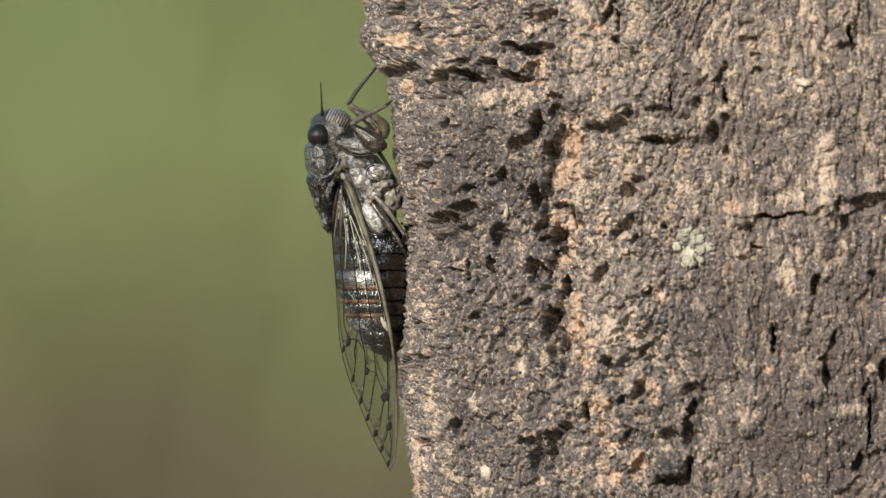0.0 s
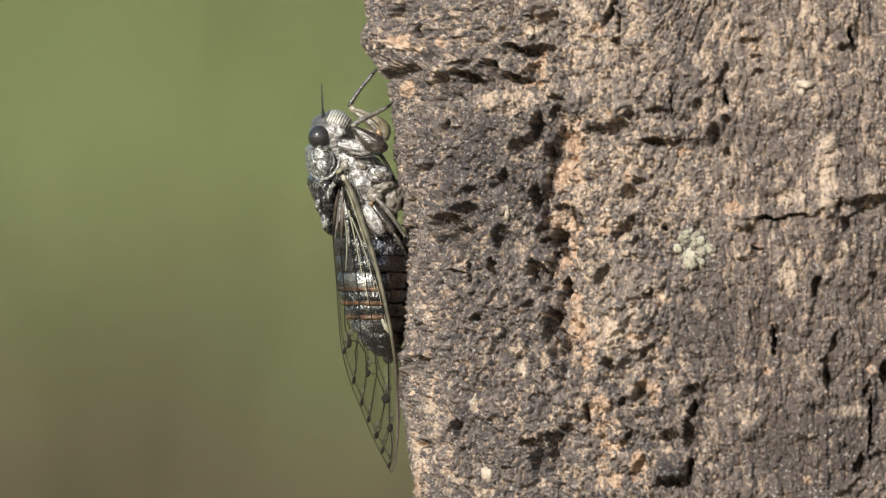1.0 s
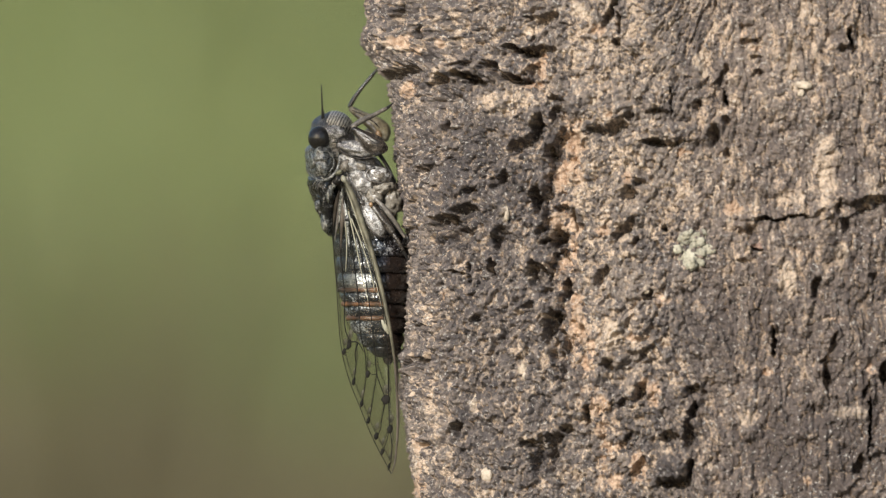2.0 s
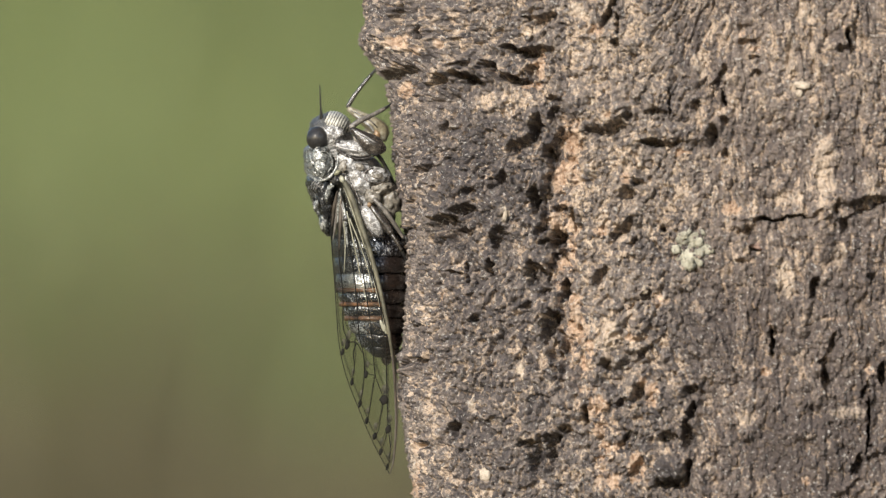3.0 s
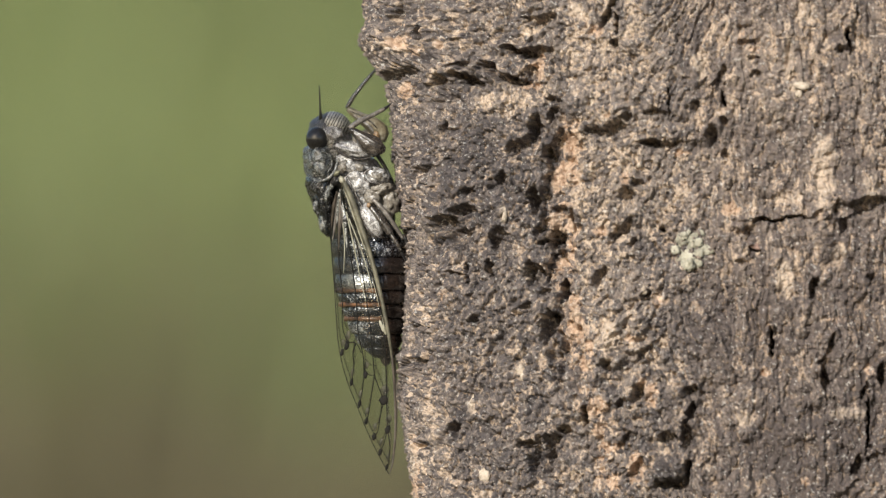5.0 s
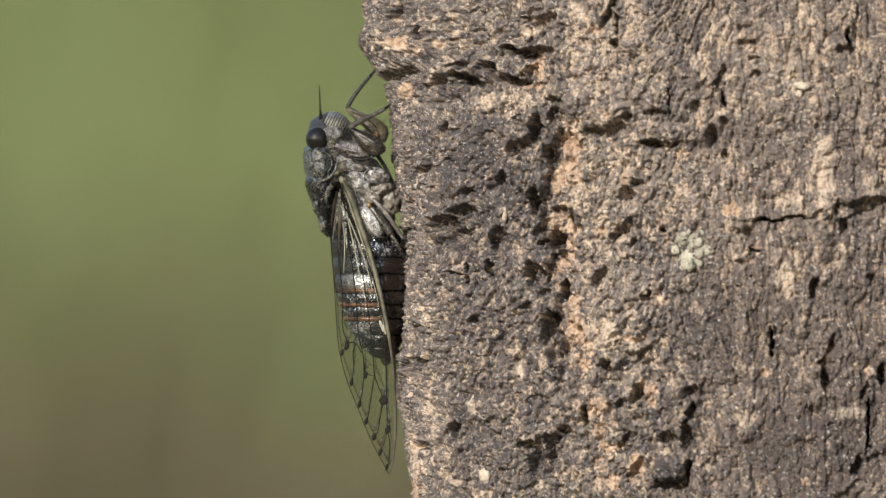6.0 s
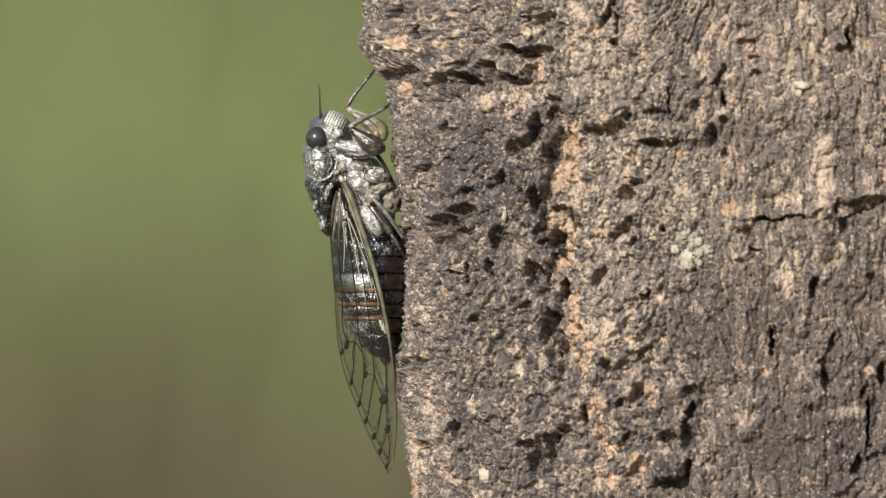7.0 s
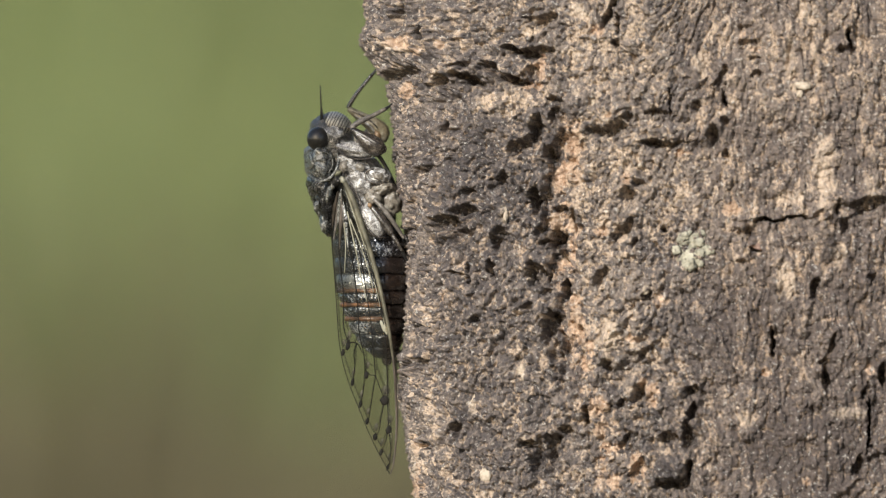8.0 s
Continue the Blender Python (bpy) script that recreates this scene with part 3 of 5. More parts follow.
def bark_relief(x, s, z, fine):
    """How far the bark stands out; how bare, how pale, how crusted it is, and each crumb's own number."""
    swing = [1.2 * fbm(s / 3.0, z / 3.0, 50, 2) + 0.2 * fbm(s / 0.7, z / 0.7, 60, 2), 1.2 * fbm(s / 3.0, z / 3.0, 70, 2) + 0.2 * fbm(s / 0.7, z / 0.7, 80, 2)]
    wx, wz = 3.0 - s + swing[0], z + swing[1]
    fx = x + 0.9 * fbm(s / 1.8, z / 1.8, 50, 3) + 0.6 * fbm(s / 0.5, z / 0.5, 60, 3)
    fz = z + 0.9 * fbm(s / 1.8, z / 1.8, 70, 3) + 0.6 * fbm(s / 0.5, z / 0.5, 80, 3)
    right = step(22.0, 32.0, x)
    edge_calm = 1 - 0.6 * step(0.95, -2.92, x)
    h = 1.3 * fbm(s / 15, z / 24, 5, 3) * edge_calm
    h += 2.0 * fbm(s / 4.2, z / 5.2, 8, 3, 0.55) * edge_calm * (1 - 0.3 * right)
    h += 1.3 * np.exp(-(((x - -5.60) / 2.76) ** 2) - ((z - 22.23) / 2.64) ** 2)
    # the deep split between two plates
    mid = np.interp(z, [-27.36, -19.01, -15.44, -9.48, -3.52, 2.44, 8.40, 14.36, 16.75], [17.34, 16.15, 14.96, 13.6, 12.9, 12.9, 12.6, 12.5, 11.98])
    half = np.interp(z, [-27.36, -15.44, -9.48, -0.54, 11.38, 15.56], [1.0, 1.2, 1.5, 1.3, 1.5, 0.3])
    half = np.maximum(half * (0.8 + 1.5 * fbm(s / 3, z / 3, 141, 4, 0.65)), 0.15)
    off = fx - mid - 3.4 * fbm(s / 2.4, z / 2.4, 151, 4, 0.6) - 3.5 * fbm(s / 6, z / 4.5, 156, 2)
    split = step(-half - 0.2, -half + 0.1, off) * step(half + 0.9, half - 0.5, off) * step(16.45, 13.47, z)
    h -= split * np.interp(z, [-26.28, -14.24, -10.67, 0.66, 8.40, 14.36], [0.3, 0.5, 1.3, 1.6, 1.3, 1.0])
    h += 0.6 * np.exp(-np.maximum(-half - off, 0) / 2.0) * (off < -half) * step(-13.05, -9.48, z) * step(16.15, 11.98, z)
    # where crust has been lost the tan, fibrous bark below shows
    wear_and_shade = np.zeros(x.shape)
    for cx, cz, hx, hz, more in TONE + TONE_LOW:
        wear_and_shade = wear_and_shade + more * step(1.3, 0.3, np.hypot((fx - cx) / hx, (fz - cz) / hz))
    bare = split * step(-0.2, 0.3, fbm(s / 1.2, z / 1.6, 161, 4, 0.65)) * 0.8
    for cx, cz, hx, hz in BARE + BARER:
        bare = np.maximum(bare, step(1.35, 0.55, np.hypot((fx - cx) / hx, (fz - cz) / hz) + 0.9 * fbm(s / 0.9, z / 0.9, 165, 3)) * 0.95)
    pale = np.zeros(x.shape)
    for cx, cz, hx, hz in PALE:
        pale = np.maximum(pale, step(1.25, 0.7, np.hypot((fx - cx) / hx, (fz - cz) / hz) + 0.8 * fbm(s / 0.8, z / 0.8, 167, 3)))
    cover = 0.54 - 0.62 * wear_and_shade - 0.5 * np.maximum(bare, 0.8 * pale)
    tall = 1 + 0.35 * right
    # crumbs of crust, large to small: rounded, proud of the tan bark, some fallen off
    thin = fine * (1 - 0.2 * right)
    tall = 1 + 0.7 * right
    h += (2.6 * np.abs(fbm(wx / 2.6, wz / 3.2, 15, 3, 0.6)) - 0.4) * edge_calm * thin
    d, big = cell_noise(wx / 1.6, wz / (1.9 * tall), 21)
    h += (0.85 * dome(d, 0.8) * (0.3 + 1.0 * big) - 0.3) * thin * edge_calm
    loss = step(0.66, 0.76, big) * step(0.55, 0.35, d) * (1 - 0.6 * right)
    h -= 0.5 * loss * thin
    d, mid_size = cell_noise(wx / 0.62, wz / (0.72 * tall), 26)
    stays = step(-0.2, 0.2, cover + 0.16 - mid_size * 0.7 - 0.25 * loss + 0.8 * fbm(s / 1.6, z / 1.9, 27, 3))
    knob = dome(d, 0.72)
    h += (0.56 * knob * (0.4 + 0.6 * stays) + 0.26 * (mid_size - 0.5)) * thin
    crust = stays * step(0.15, 0.75, knob)
    d, own = cell_noise(wx / 0.26, wz / 0.31, 31)
    small = step(-0.25, 0.25, cover + 0.1 - own * 0.8 + 0.8 * fbm(s / 0.9, z / 1.1, 29, 3))
    h += ((0.5 - d) * 0.34 + (own - 0.5) * 0.2) * thin
    crust = np.clip(0.55 * crust + 0.55 * small * step(0.75, 0.3, d), 0, 1)
    grain = 0.4 * mid_size + 0.45 * own + 0.15 * big + 1.0 * wear_and_shade
    # ragged crests, and fibres that run up the bare bark
    crest = 1 - 4 * np.abs(fbm(s / 0.85, z / 1.1, 90, 4, 0.65))
    h += (0.22 * crest + 0.14 * (1 - 4 * np.abs(fbm(s / 0.34, z / 0.45, 96, 3, 0.7)))) * thin
    fibre = np.abs(fbm(wx / 0.45, wz / 2.4, 98, 3, 0.6))
    h -= (0.5 * fibre - 0.1) * (1 - 0.7 * crust) * fine
    # long upright furrows
    furrow = 1 - np.abs(2 * fbm(wx / 2.6, wz / 13, 101, 3)) * 4
    h -= 0.4 * np.clip(furrow, 0, 1) ** 2 * (0.1 + 0.7 * right) * fine
    furrow = 1 - np.abs(2 * fbm(wx / 1.3, wz / 8, 111, 3)) * 4
    h -= (0.03 + 0.25 * right) * np.clip(furrow, 0, 1) ** 2 * fine
    # slanting folds beside the split
    fold = np.exp(-(((x - 20.2) / 3.6) ** 4) - ((z + 11.0) / 8.0) ** 4)
    h += fold * (1.1 - 4.4 * np.abs(fbm((0.64 * fx + 0.77 * fz) / 4.0, (0.64 * fz - 0.77 * fx) / 1.5, 183, 3, 0.55)))
    h = h - 0.75
    rag = 1.1 * fbm(s / 1.1, z / 1.1, 171, 4, 0.65)
    for x0, z0, x1, z1, up in LEDGES:
        turn = math.degrees(math.atan2(z1 - z0, x1 - x0))
        reach = math.hypot(x1 - x0, z1 - z0) / 2
        a, b = turned(fx, fz, (x0 + x1) / 2, (z0 + z1) / 2, turn)
        b = b + 0.9 * rag
        ends = step(reach + 0.9, reach - 0.5, np.abs(a))
        h += ends * up * np.exp(-np.maximum(b, 0) / 2.2) * step(-0.06, 0.1, b)
    for cx, cz, hx, hz, turn, tall in LUMPS:
        a, b = turned(fx, fz, cx, cz, turn)
        h += tall * dome(np.hypot(a / hx, b / hz) + 0.3 * rag, 1.12)
    share, depth = np.zeros(x.shape), np.zeros(x.shape)
    for shape in HOLLOWS:
        hollow(h, share, depth, fx, fz, shape)
    depth = depth * (1 - 0.4 * step(-2.2, -4.0, x))
    h -= depth * step(0.16, 0.48, share * (1 + 0.9 * rag) + 0.45 * fbm(s / 0.7, z / 0.7, 177, 3, 0.6) * (share > 0.06))
    return h, bare, pale, crust, grain


def grid_mesh(name, verts, rows, cols, values):
    """A mesh over a grid of points, with one number a point for each name in values."""
    me = bpy.data.meshes.new(name)
    i = np.arange(rows * cols).reshape(rows, cols)
    faces = np.stack([i[:-1, :-1], i[1:, :-1], i[1:, 1:], i[:-1, 1:]], -1).reshape(-1, 4)
    me.vertices.add(rows * cols)
    me.vertices.foreach_set("co", verts.reshape(-1, 3).ravel())
    me.loops.add(faces.size)
    me.loops.foreach_set("vertex_index", faces.ravel().astype(np.int32))
    me.polygons.add(len(faces))
    me.polygons.foreach_set("loop_start", np.arange(0, faces.size, 4, dtype=np.int32))
    me.polygons.foreach_set("use_smooth", np.ones(len(faces), bool))
    for key, v in values.items():
        me.attributes.new(key, "FLOAT", "POINT").data.foreach_set("value", np.ascontiguousarray(v).ravel().astype(np.float32))
    me.update(calc_edges=True)
    me.validate()
    me.materials.append(BARK)
    ob = new(name, me)
    ob.parent = tree
    ob.matrix_parent_inverse = Matrix.Translation(-tree.location)
    return ob


def trunk():
    """The trunk in its plates: the two that meet at the deep split, and the bark round the rest."""
    a, ox, oy, length = outline()
    front = a < 80
    first, cut, last = np.interp(48.63, ox[front][::-1], length[front][::-1]), np.interp(13.47, ox[front][::-1], length[front][::-1]), np.interp(112, a, length)
    gap = 0.09
    s = np.concatenate([np.arange(first, cut, gap), np.arange(cut, last, gap), np.linspace(last, length[-1] + first, 150)])
    k, e = len(np.arange(first, cut, gap)), len(s) - 150
    seen = np.arange(27.71, -27.71 - 0.2, -gap)[::-1]
    z = np.concatenate([np.linspace(-790, seen[0] - 3, 130), seen, np.linspace(seen[-1] + 3, 1250, 150)])
    at = s % length[-1]
    bx, by, turn = np.interp(at, length, ox), np.interp(at, length, oy), np.radians(np.interp(at, length, a))
    S, Z = np.meshgrid(s, z)
    rows, cols = S.shape
    inside = np.where((s >= first) & (s <= last), 1.0, 0.0)[None, :] * (step(seen[0] - 6, seen[0], Z) * step(seen[-1] + 6, seen[-1], Z))
    lean = edge_lean(Z) * np.where(s <= last, step(6.91, -3.52, bx), step(150, 112, np.degrees(turn)))[None, :]
    across = np.where(s <= last, bx - lean, 200.0)
    S = np.where(S > length[-1], S - length[-1], S)
    h, bare, pale, crust, grain = bark_relief(across, S, Z, 0.25 + 0.75 * inside)
    h[:, -1] = h[:, 0]
    side = np.broadcast_to(0.9 * step(20.62, 30.75, across), S.shape)
    wide = 1 + 0.22 * np.exp(-(Z + 790) / 120) - 0.10 * np.clip(Z / 1250, 0, 1)
    cx, cy = ox.mean(), oy.mean()
    px = cx + (bx - cx)[None, :] * wide - lean - np.sin(turn)[None, :] * h
    py = cy + (by - cy)[None, :] * wide - np.cos(turn)[None, :] * h
    verts = np.stack([px * MM, py * MM, Z * MM + EYE], -1)
    for name, lo, hi in (("bark_plate", 0, k + 1), ("bark_plate", k, e + 1), ("trunk", e, cols)):
        grid_mesh(name, verts[:, lo:hi], rows, hi - lo, {"inner": bare[:, lo:hi], "pale": pale[:, lo:hi], "crust": crust[:, lo:hi], "grain": grain[:, lo:hi], "streak": side[:, lo:hi]})
    return cx, cy


def bark_depth(x, z):
    """The depth of the bark's face at a place on its front."""
    a, ox, oy, length = outline()
    front = a < 80
    px = np.array([[float(x)]])
    s = np.interp(px, ox[front][::-1], length[front][::-1])
    return float(np.interp(px, ox[front][::-1], oy[front][::-1])[0, 0]) - float(bark_relief(px, s, np.array([[float(z)]]), 1.0)[0][0, 0])


tree = new("tree")
tree.empty_display_size = 0.1
tree.location = (0.06, 0.06, 0)
tagged(tree, "old tree with cracked grey-brown bark and bare orange splits", "tree")
bpy.context.view_layer.update()
trunk()


def limbs():
    """The boughs above the trunk and their leaves."""
    rnd = random.Random(5)
    ends = []
    for x, y, z, r in ((0.55, 0.5, 3.1, 0.062), (-0.35, 0.65, 3.3, 0.058), (0.3, -0.15, 3.4, 0.055)):
        top = Vector((x, y, z))
        foot = Vector((0.085, 0.085, 1.86))
        mid = foot.lerp(top, 0.45) + Vector((0, 0, 0.22))
        v, f = tube([(*foot, r * 1.25), (*foot.lerp(mid, 0.5), r), (*mid, r * 0.75), (*top, r * 0.25)], 20, 14)
        ob = mesh_object("bough", [p - tree.location for p in v], f, BOUGH)
        ob.parent = tree
        for _ in range(9):
            a = mid.lerp(top, rnd.uniform(0.0, 1.0))
            b = a + Vector((rnd.gauss(0, 0.35), rnd.gauss(0.1, 0.35), rnd.uniform(0.0, 0.5)))
            v, f = tube([(*a, r * 0.3), (*a.lerp(b, 0.5), r * 0.2), (*b, r * 0.08)], 8, 7)
            ob = mesh_object("branch", [p - tree.location for p in v], f, BOUGH)
            ob.parent = tree
            ends += [a.lerp(b, 0.5), b, b]

    def spot(r):
        return r.choice(ends) - tree.location + Vector((r.gauss(0, 0.13), r.gauss(0, 0.13), r.gauss(0.03, 0.11)))

    ob = scattered_leaves("crown", 3200, spot, 0.05, SHOOT_LEAF, 77)
    ob.parent = tree


def lichen():
    """A small pale crust of rounded lobes on the bark."""
    rnd = random.Random(12)
    base = (26.46, bark_depth(26.46, 0.06), 0.06)
    ob = thing("lichen", base, "small pale grey-green lichen crust growing on the bark", "lichen")
    for i in range(60):
        r, w = 1.80 * math.sqrt(rnd.random()), rnd.uniform(0, 6.28)
        x, z = 26.34 + r * math.cos(w), 0.24 + r * 1.1 * math.sin(w)
        if i < 6:
            x, z = 26.58 + rnd.uniform(-0.5, 0.5), -1.37 + rnd.uniform(-0.3, 0.4)
        q = rnd.uniform(0.3, 0.6)
        part("lobe", blob(x, bark_depth(x, z) + 0.02, z, q, 0.12, q * rnd.uniform(0.7, 1.1), rnd.uniform(0, 90), 0.8, i, 12), LICHEN, ob, base)


lichen()
for x, z, hx, hz, turn, mat in (
    (8.40, -12.58, 0.48, 0.54, 10, CHIP), (8.64, -13.29, 0.30, 0.36, 0, CHIP), (37.79, 17.22, 0.90, 0.42, -8, CHIP), (37.43, 16.39, 0.36, 0.42, 0, CHIP), (32.84, 0.54, 0.84, 0.30, -25, HUSK),
    (3.22, -16.15, 0.24, 0.90, -15, CHIP), (4.65, -23.66, 0.54, 0.72, 20, CHIP), (20.80, 8.94, 0.24, 0.24, 0, CHIP), (6.68, 3.75, 0.24, 0.78, 0, CHIP), (15.91, 15.67, 0.18, 0.66, 0, CHIP), (21.34, -4.11, 0.36, 0.48, 0, CHIP),
):
    chip = part("bark_flake", blob(x, bark_depth(x, z) - 0.05, z, hx, 0.2, hz, turn, 0.6, x, 16), mat, tree, (60, 60, -EYE / MM), "")

# ---- ground and distance ----
def rise(x, y):
    """The ground's height: level round the tree, then a sunny bank."""
    far = np.hypot(x, y)
    bank = 2.6 * step(4.6, 12.5, y) + 6 * step(12, 60, y)
    return bank + 0.16 * fbm(x / 2.2, y / 2.2, 200, 3) * np.clip(far / 2 - 0.4, 0, 1)


def ground():
    n = 130
    t = np.linspace(-1, 1, n)
    g = t * 14 + np.sign(t) * (np.abs(t) ** 9) * 2500
    gx, gy = np.meshgrid(g, g)
    i = np.arange(n * n).reshape(n, n)
    faces = np.stack([i[:-1, :-1], i[:-1, 1:], i[1:, 1:], i[1:, :-1]], -1).reshape(-1, 4)
    ob = mesh_object("ground", np.stack([gx, gy, rise(gx, gy)], -1).reshape(-1, 3), faces, SOIL)
    return tagged(ob, "sunny earth bank with thin green and dry growth", "ground", kind="structure")


ground()


def scattered_leaves(name, count, spot, size, material, seed):
    """Folded pointed leaves at the places that spot(random) gives."""
    rnd = random.Random(seed)
    verts, faces = [], []
    for _ in range(count):
        p = Vector(spot(rnd))
        d = Vector((rnd.gauss(0, 1), rnd.gauss(0, 1), rnd.gauss(0.2, 0.7))).normalized()
        side = d.cross(Vector((rnd.gauss(0, 1), rnd.gauss(0, 1), rnd.gauss(0, 1)))).normalized()
        up = side.cross(d)
        k, f = size * rnd.uniform(0.6, 1.25), len(verts)
        verts += [p, p + d * k * 0.5 + side * k * 0.24 + up * k * 0.08, p + d * k * 0.5 - side * k * 0.24 + up * k * 0.08, p + d * k, p + d * k * 0.5]
        faces += [(f, f + 4, f + 1), (f, f + 2, f + 4), (f + 4, f + 3, f + 1), (f + 4, f + 2, f + 3)]
    return mesh_object(name, verts, faces, material)


def blades(name, count, near, far, tall, material, label, seed, spread=2.6):
    """Upright bent grass blades on the bank between two distances."""
    rnd = np.random.RandomState(seed)
    x, y = rnd.uniform(-spread, spread, count * 2), rnd.uniform(near, far, count * 2)
    tuft = np.argsort(fbm(x / 0.28, y / 0.5, seed, 2) + rnd.uniform(-0.22, 0.22, count * 2))[:count]
    x, y = x[tuft], y[tuft]
    k, w = tall * rnd.uniform(0.45, 1.1, count), rnd.uniform(0.003, 0.007, count)
    way, lean, to = rnd.uniform(0, 6.28, count), rnd.uniform(0, 0.7, count), rnd.uniform(0, 6.28, count)
    z = rise(x, y) - 0.02
    rows = []
    for q, t in ((0, 1.0), (0.55, 0.8), (1.0, 0.1)):
        for side in (-1, 1):
            rows.append(np.stack([x + lean * k * q * q * np.cos(to) + side * w * t * np.cos(way), y + lean * k * q * q * np.sin(to) + side * w * t * np.sin(way), z + k * q], -1))
    verts = np.stack(rows, 1).reshape(-1, 3)
    f = np.arange(count)[:, None] * 6
    faces = np.concatenate([f + np.array([[0, 1, 3, 2]]), f + np.array([[2, 3, 5, 4]])])
    return tagged(mesh_object(name, verts, faces, material), label, "grass", kind="stuff")


limbs()
blades("green_grass", 26000, 6.95, 10.5, 0.20, LEAF, "green sunlit grass on the bank", 11)
blades("dry_grass", 17000, 4.8, 7.3, 0.20, GRASS, "dry straw-coloured grass at the foot of the bank", 4)

# ---- the cicada ----
MIDLINE = 4.5
BASE = (-4.32, MIDLINE, 0.66)
HEAD = hide_material("head_down", (0.028, 0.026, 0.024), (0.145, 0.138, 0.127), (0.52, 0.51, 0.49), 0.0005, 0.48, 0.34, "dark_back", 0.09, 0.13, 0.4, 0.4)
SILVER = hide_material("silver_down", (0.038, 0.034, 0.031), (0.16, 0.149, 0.137), (0.56, 0.55, 0.53), 0.0006, 0.48, 0.28, "", 0.09, 0.11, 0.6, 0.4)
FLANK = hide_material("flank_down", (0.030, 0.027, 0.024), (0.165, 0.155, 0.143), (0.59, 0.58, 0.56), 0.0006, 0.48, 0.28, "dark_back", 0.09, 0.11, 0.6, 0.4)
DARK = hide_material("dark_cuticle", (0.012, 0.013, 0.015), (0.045, 0.046, 0.048), (0.44, 0.44, 0.43), 0.0012, 0.55, 0.2, "", 0.09, 0.09, 0.5, 0.3)
GREY = hide_material("grey_cuticle", (0.026, 0.027, 0.024), (0.115, 0.117, 0.104), (0.52, 0.52, 0.475), 0.0007, 0.49, 0.22, "dark_back", 0.08, 0.13, 0.8, 0.4)
BROWN = hide_material("brown_cuticle", (0.030, 0.025, 0.021), (0.065, 0.054, 0.044), (0.19, 0.16, 0.13), 0.0014, 0.58, 0.22)
TAN = hide_material("tan_cuticle", (0.05, 0.043, 0.036), (0.145, 0.127, 0.102), (0.33, 0.305, 0.26), 0.0012, 0.48, 0.38, "", 0.15, 0.05, 0.2)
AMBER = hide_material("amber_cuticle", (0.075, 0.06, 0.038), (0.21, 0.178, 0.112), (0.41, 0.385, 0.31), 0.0016, 0.5, 0.28, "", 0.13, 0.05, 0.4)
ORANGE = plain_material("orange_rim", (0.028, 0.017, 0.012), (0.20, 0.092, 0.040), 0.0011, 0.4, 0.5)
RUST = plain_material("amber_joint", (0.14, 0.08, 0.04), (0.36, 0.24, 0.13), 0.0006, 0.35, 0.5)
BELLY = abdomen_material()
EYE_DARK = plain_material("eye", (0.016, 0.015, 0.015), (0.030, 0.028, 0.026), 0.0004, 0.55, 0.2, 0.00002)
EYE_DARK.node_tree.nodes["Principled BSDF"].inputs["Coat Weight"].default_value = 0.9
EYE_DARK.node_tree.nodes["Principled BSDF"].inputs["Coat Roughness"].default_value = 0.07
EYE_DARK.node_tree.nodes["Principled BSDF"].inputs["Coat IOR"].default_value = 1.5
LEG = hide_material("leg_cuticle", (0.045, 0.040, 0.035), (0.11, 0.097, 0.083), (0.25, 0.225, 0.195), 0.0010, 0.50, 0.34, "", 0.12, 0.06, 0.2)
BLACK = plain_material("black_cuticle", (0.014, 0.014, 0.014), (0.03, 0.028, 0.026), 0.0005, 0.35, 0.5)
VEIN_PALE = plain_material("pale_vein", (0.050, 0.046, 0.031), (0.150, 0.138, 0.094), 0.0012, 0.4, 0.5)
COSTAL = plain_material("costal_edge", (0.045, 0.036, 0.027), (0.12, 0.10, 0.08), 0.002, 0.45, 0.4)
HINGE = plain_material("green_hinge", (0.11, 0.11, 0.06), (0.26, 0.25, 0.16), 0.0006, 0.4, 0.5)
CREAM = plain_material("cream_vein", (0.18, 0.17, 0.12), (0.34, 0.325, 0.245), 0.0010, 0.4, 0.5)
VEIN_DARK = plain_material("dark_vein", (0.006, 0.006, 0.005), (0.016, 0.014, 0.011), 0.0012, 0.6, 0.12)
MEMBRANE = membrane_material("wing_membrane", (0.14, 0.14, 0.11), 0.02)
SMOKY = membrane_material("hindwing_membrane", (0.030, 0.030, 0.031), 0.42)
VEIN_FAINT = plain_material("faint_spot", (0.06, 0.058, 0.04), (0.10, 0.095, 0.07), 0.0012, 0.6, 0.2)
STRIPED = striped_material()
HAIR = plain_material("pale_hair", (0.12, 0.115, 0.10), (0.34, 0.33, 0.30), 0.0008, 0.5, 0.4)

cicada = thing("cicada", BASE, "grey mottled cicada with clear spotted wings clinging to bark", "insect")


def limb(name, shape, material, parent=None, label=""):
    return part(name, shape, material, parent or cicada, BASE, label)


def mirror(shape):
    """The same shape on the cicada's other flank."""
    verts, faces = shape
    return [(v[0], 2 * MIDLINE - v[1], v[2]) for v in verts], [tuple(f)[::-1] for f in faces]


COSTA = [(-10.56, 7.74), (-9.60, 5.76), (-8.64, 3.06), (-7.44, -0.54), (-6.24, -5.34), (-5.52, -8.94), (-5.10, -11.94), (-4.86, -15.54), (-4.80, -18.54), (-4.92, -20.94), (-5.16, -22.86), (-5.46, -23.76)]
TRAIL = [(-11.04, 7.74), (-11.46, 6.06), (-11.76, 2.46), (-11.58, -0.54), (-11.34, -3.54), (-11.10, -7.14), (-10.92, -9.54), (-10.50, -11.94), (-9.78, -14.34), (-8.82, -16.74), (-7.86, -19.14), (-6.78, -21.42), (-6.00, -22.86), (-5.52, -23.76)]


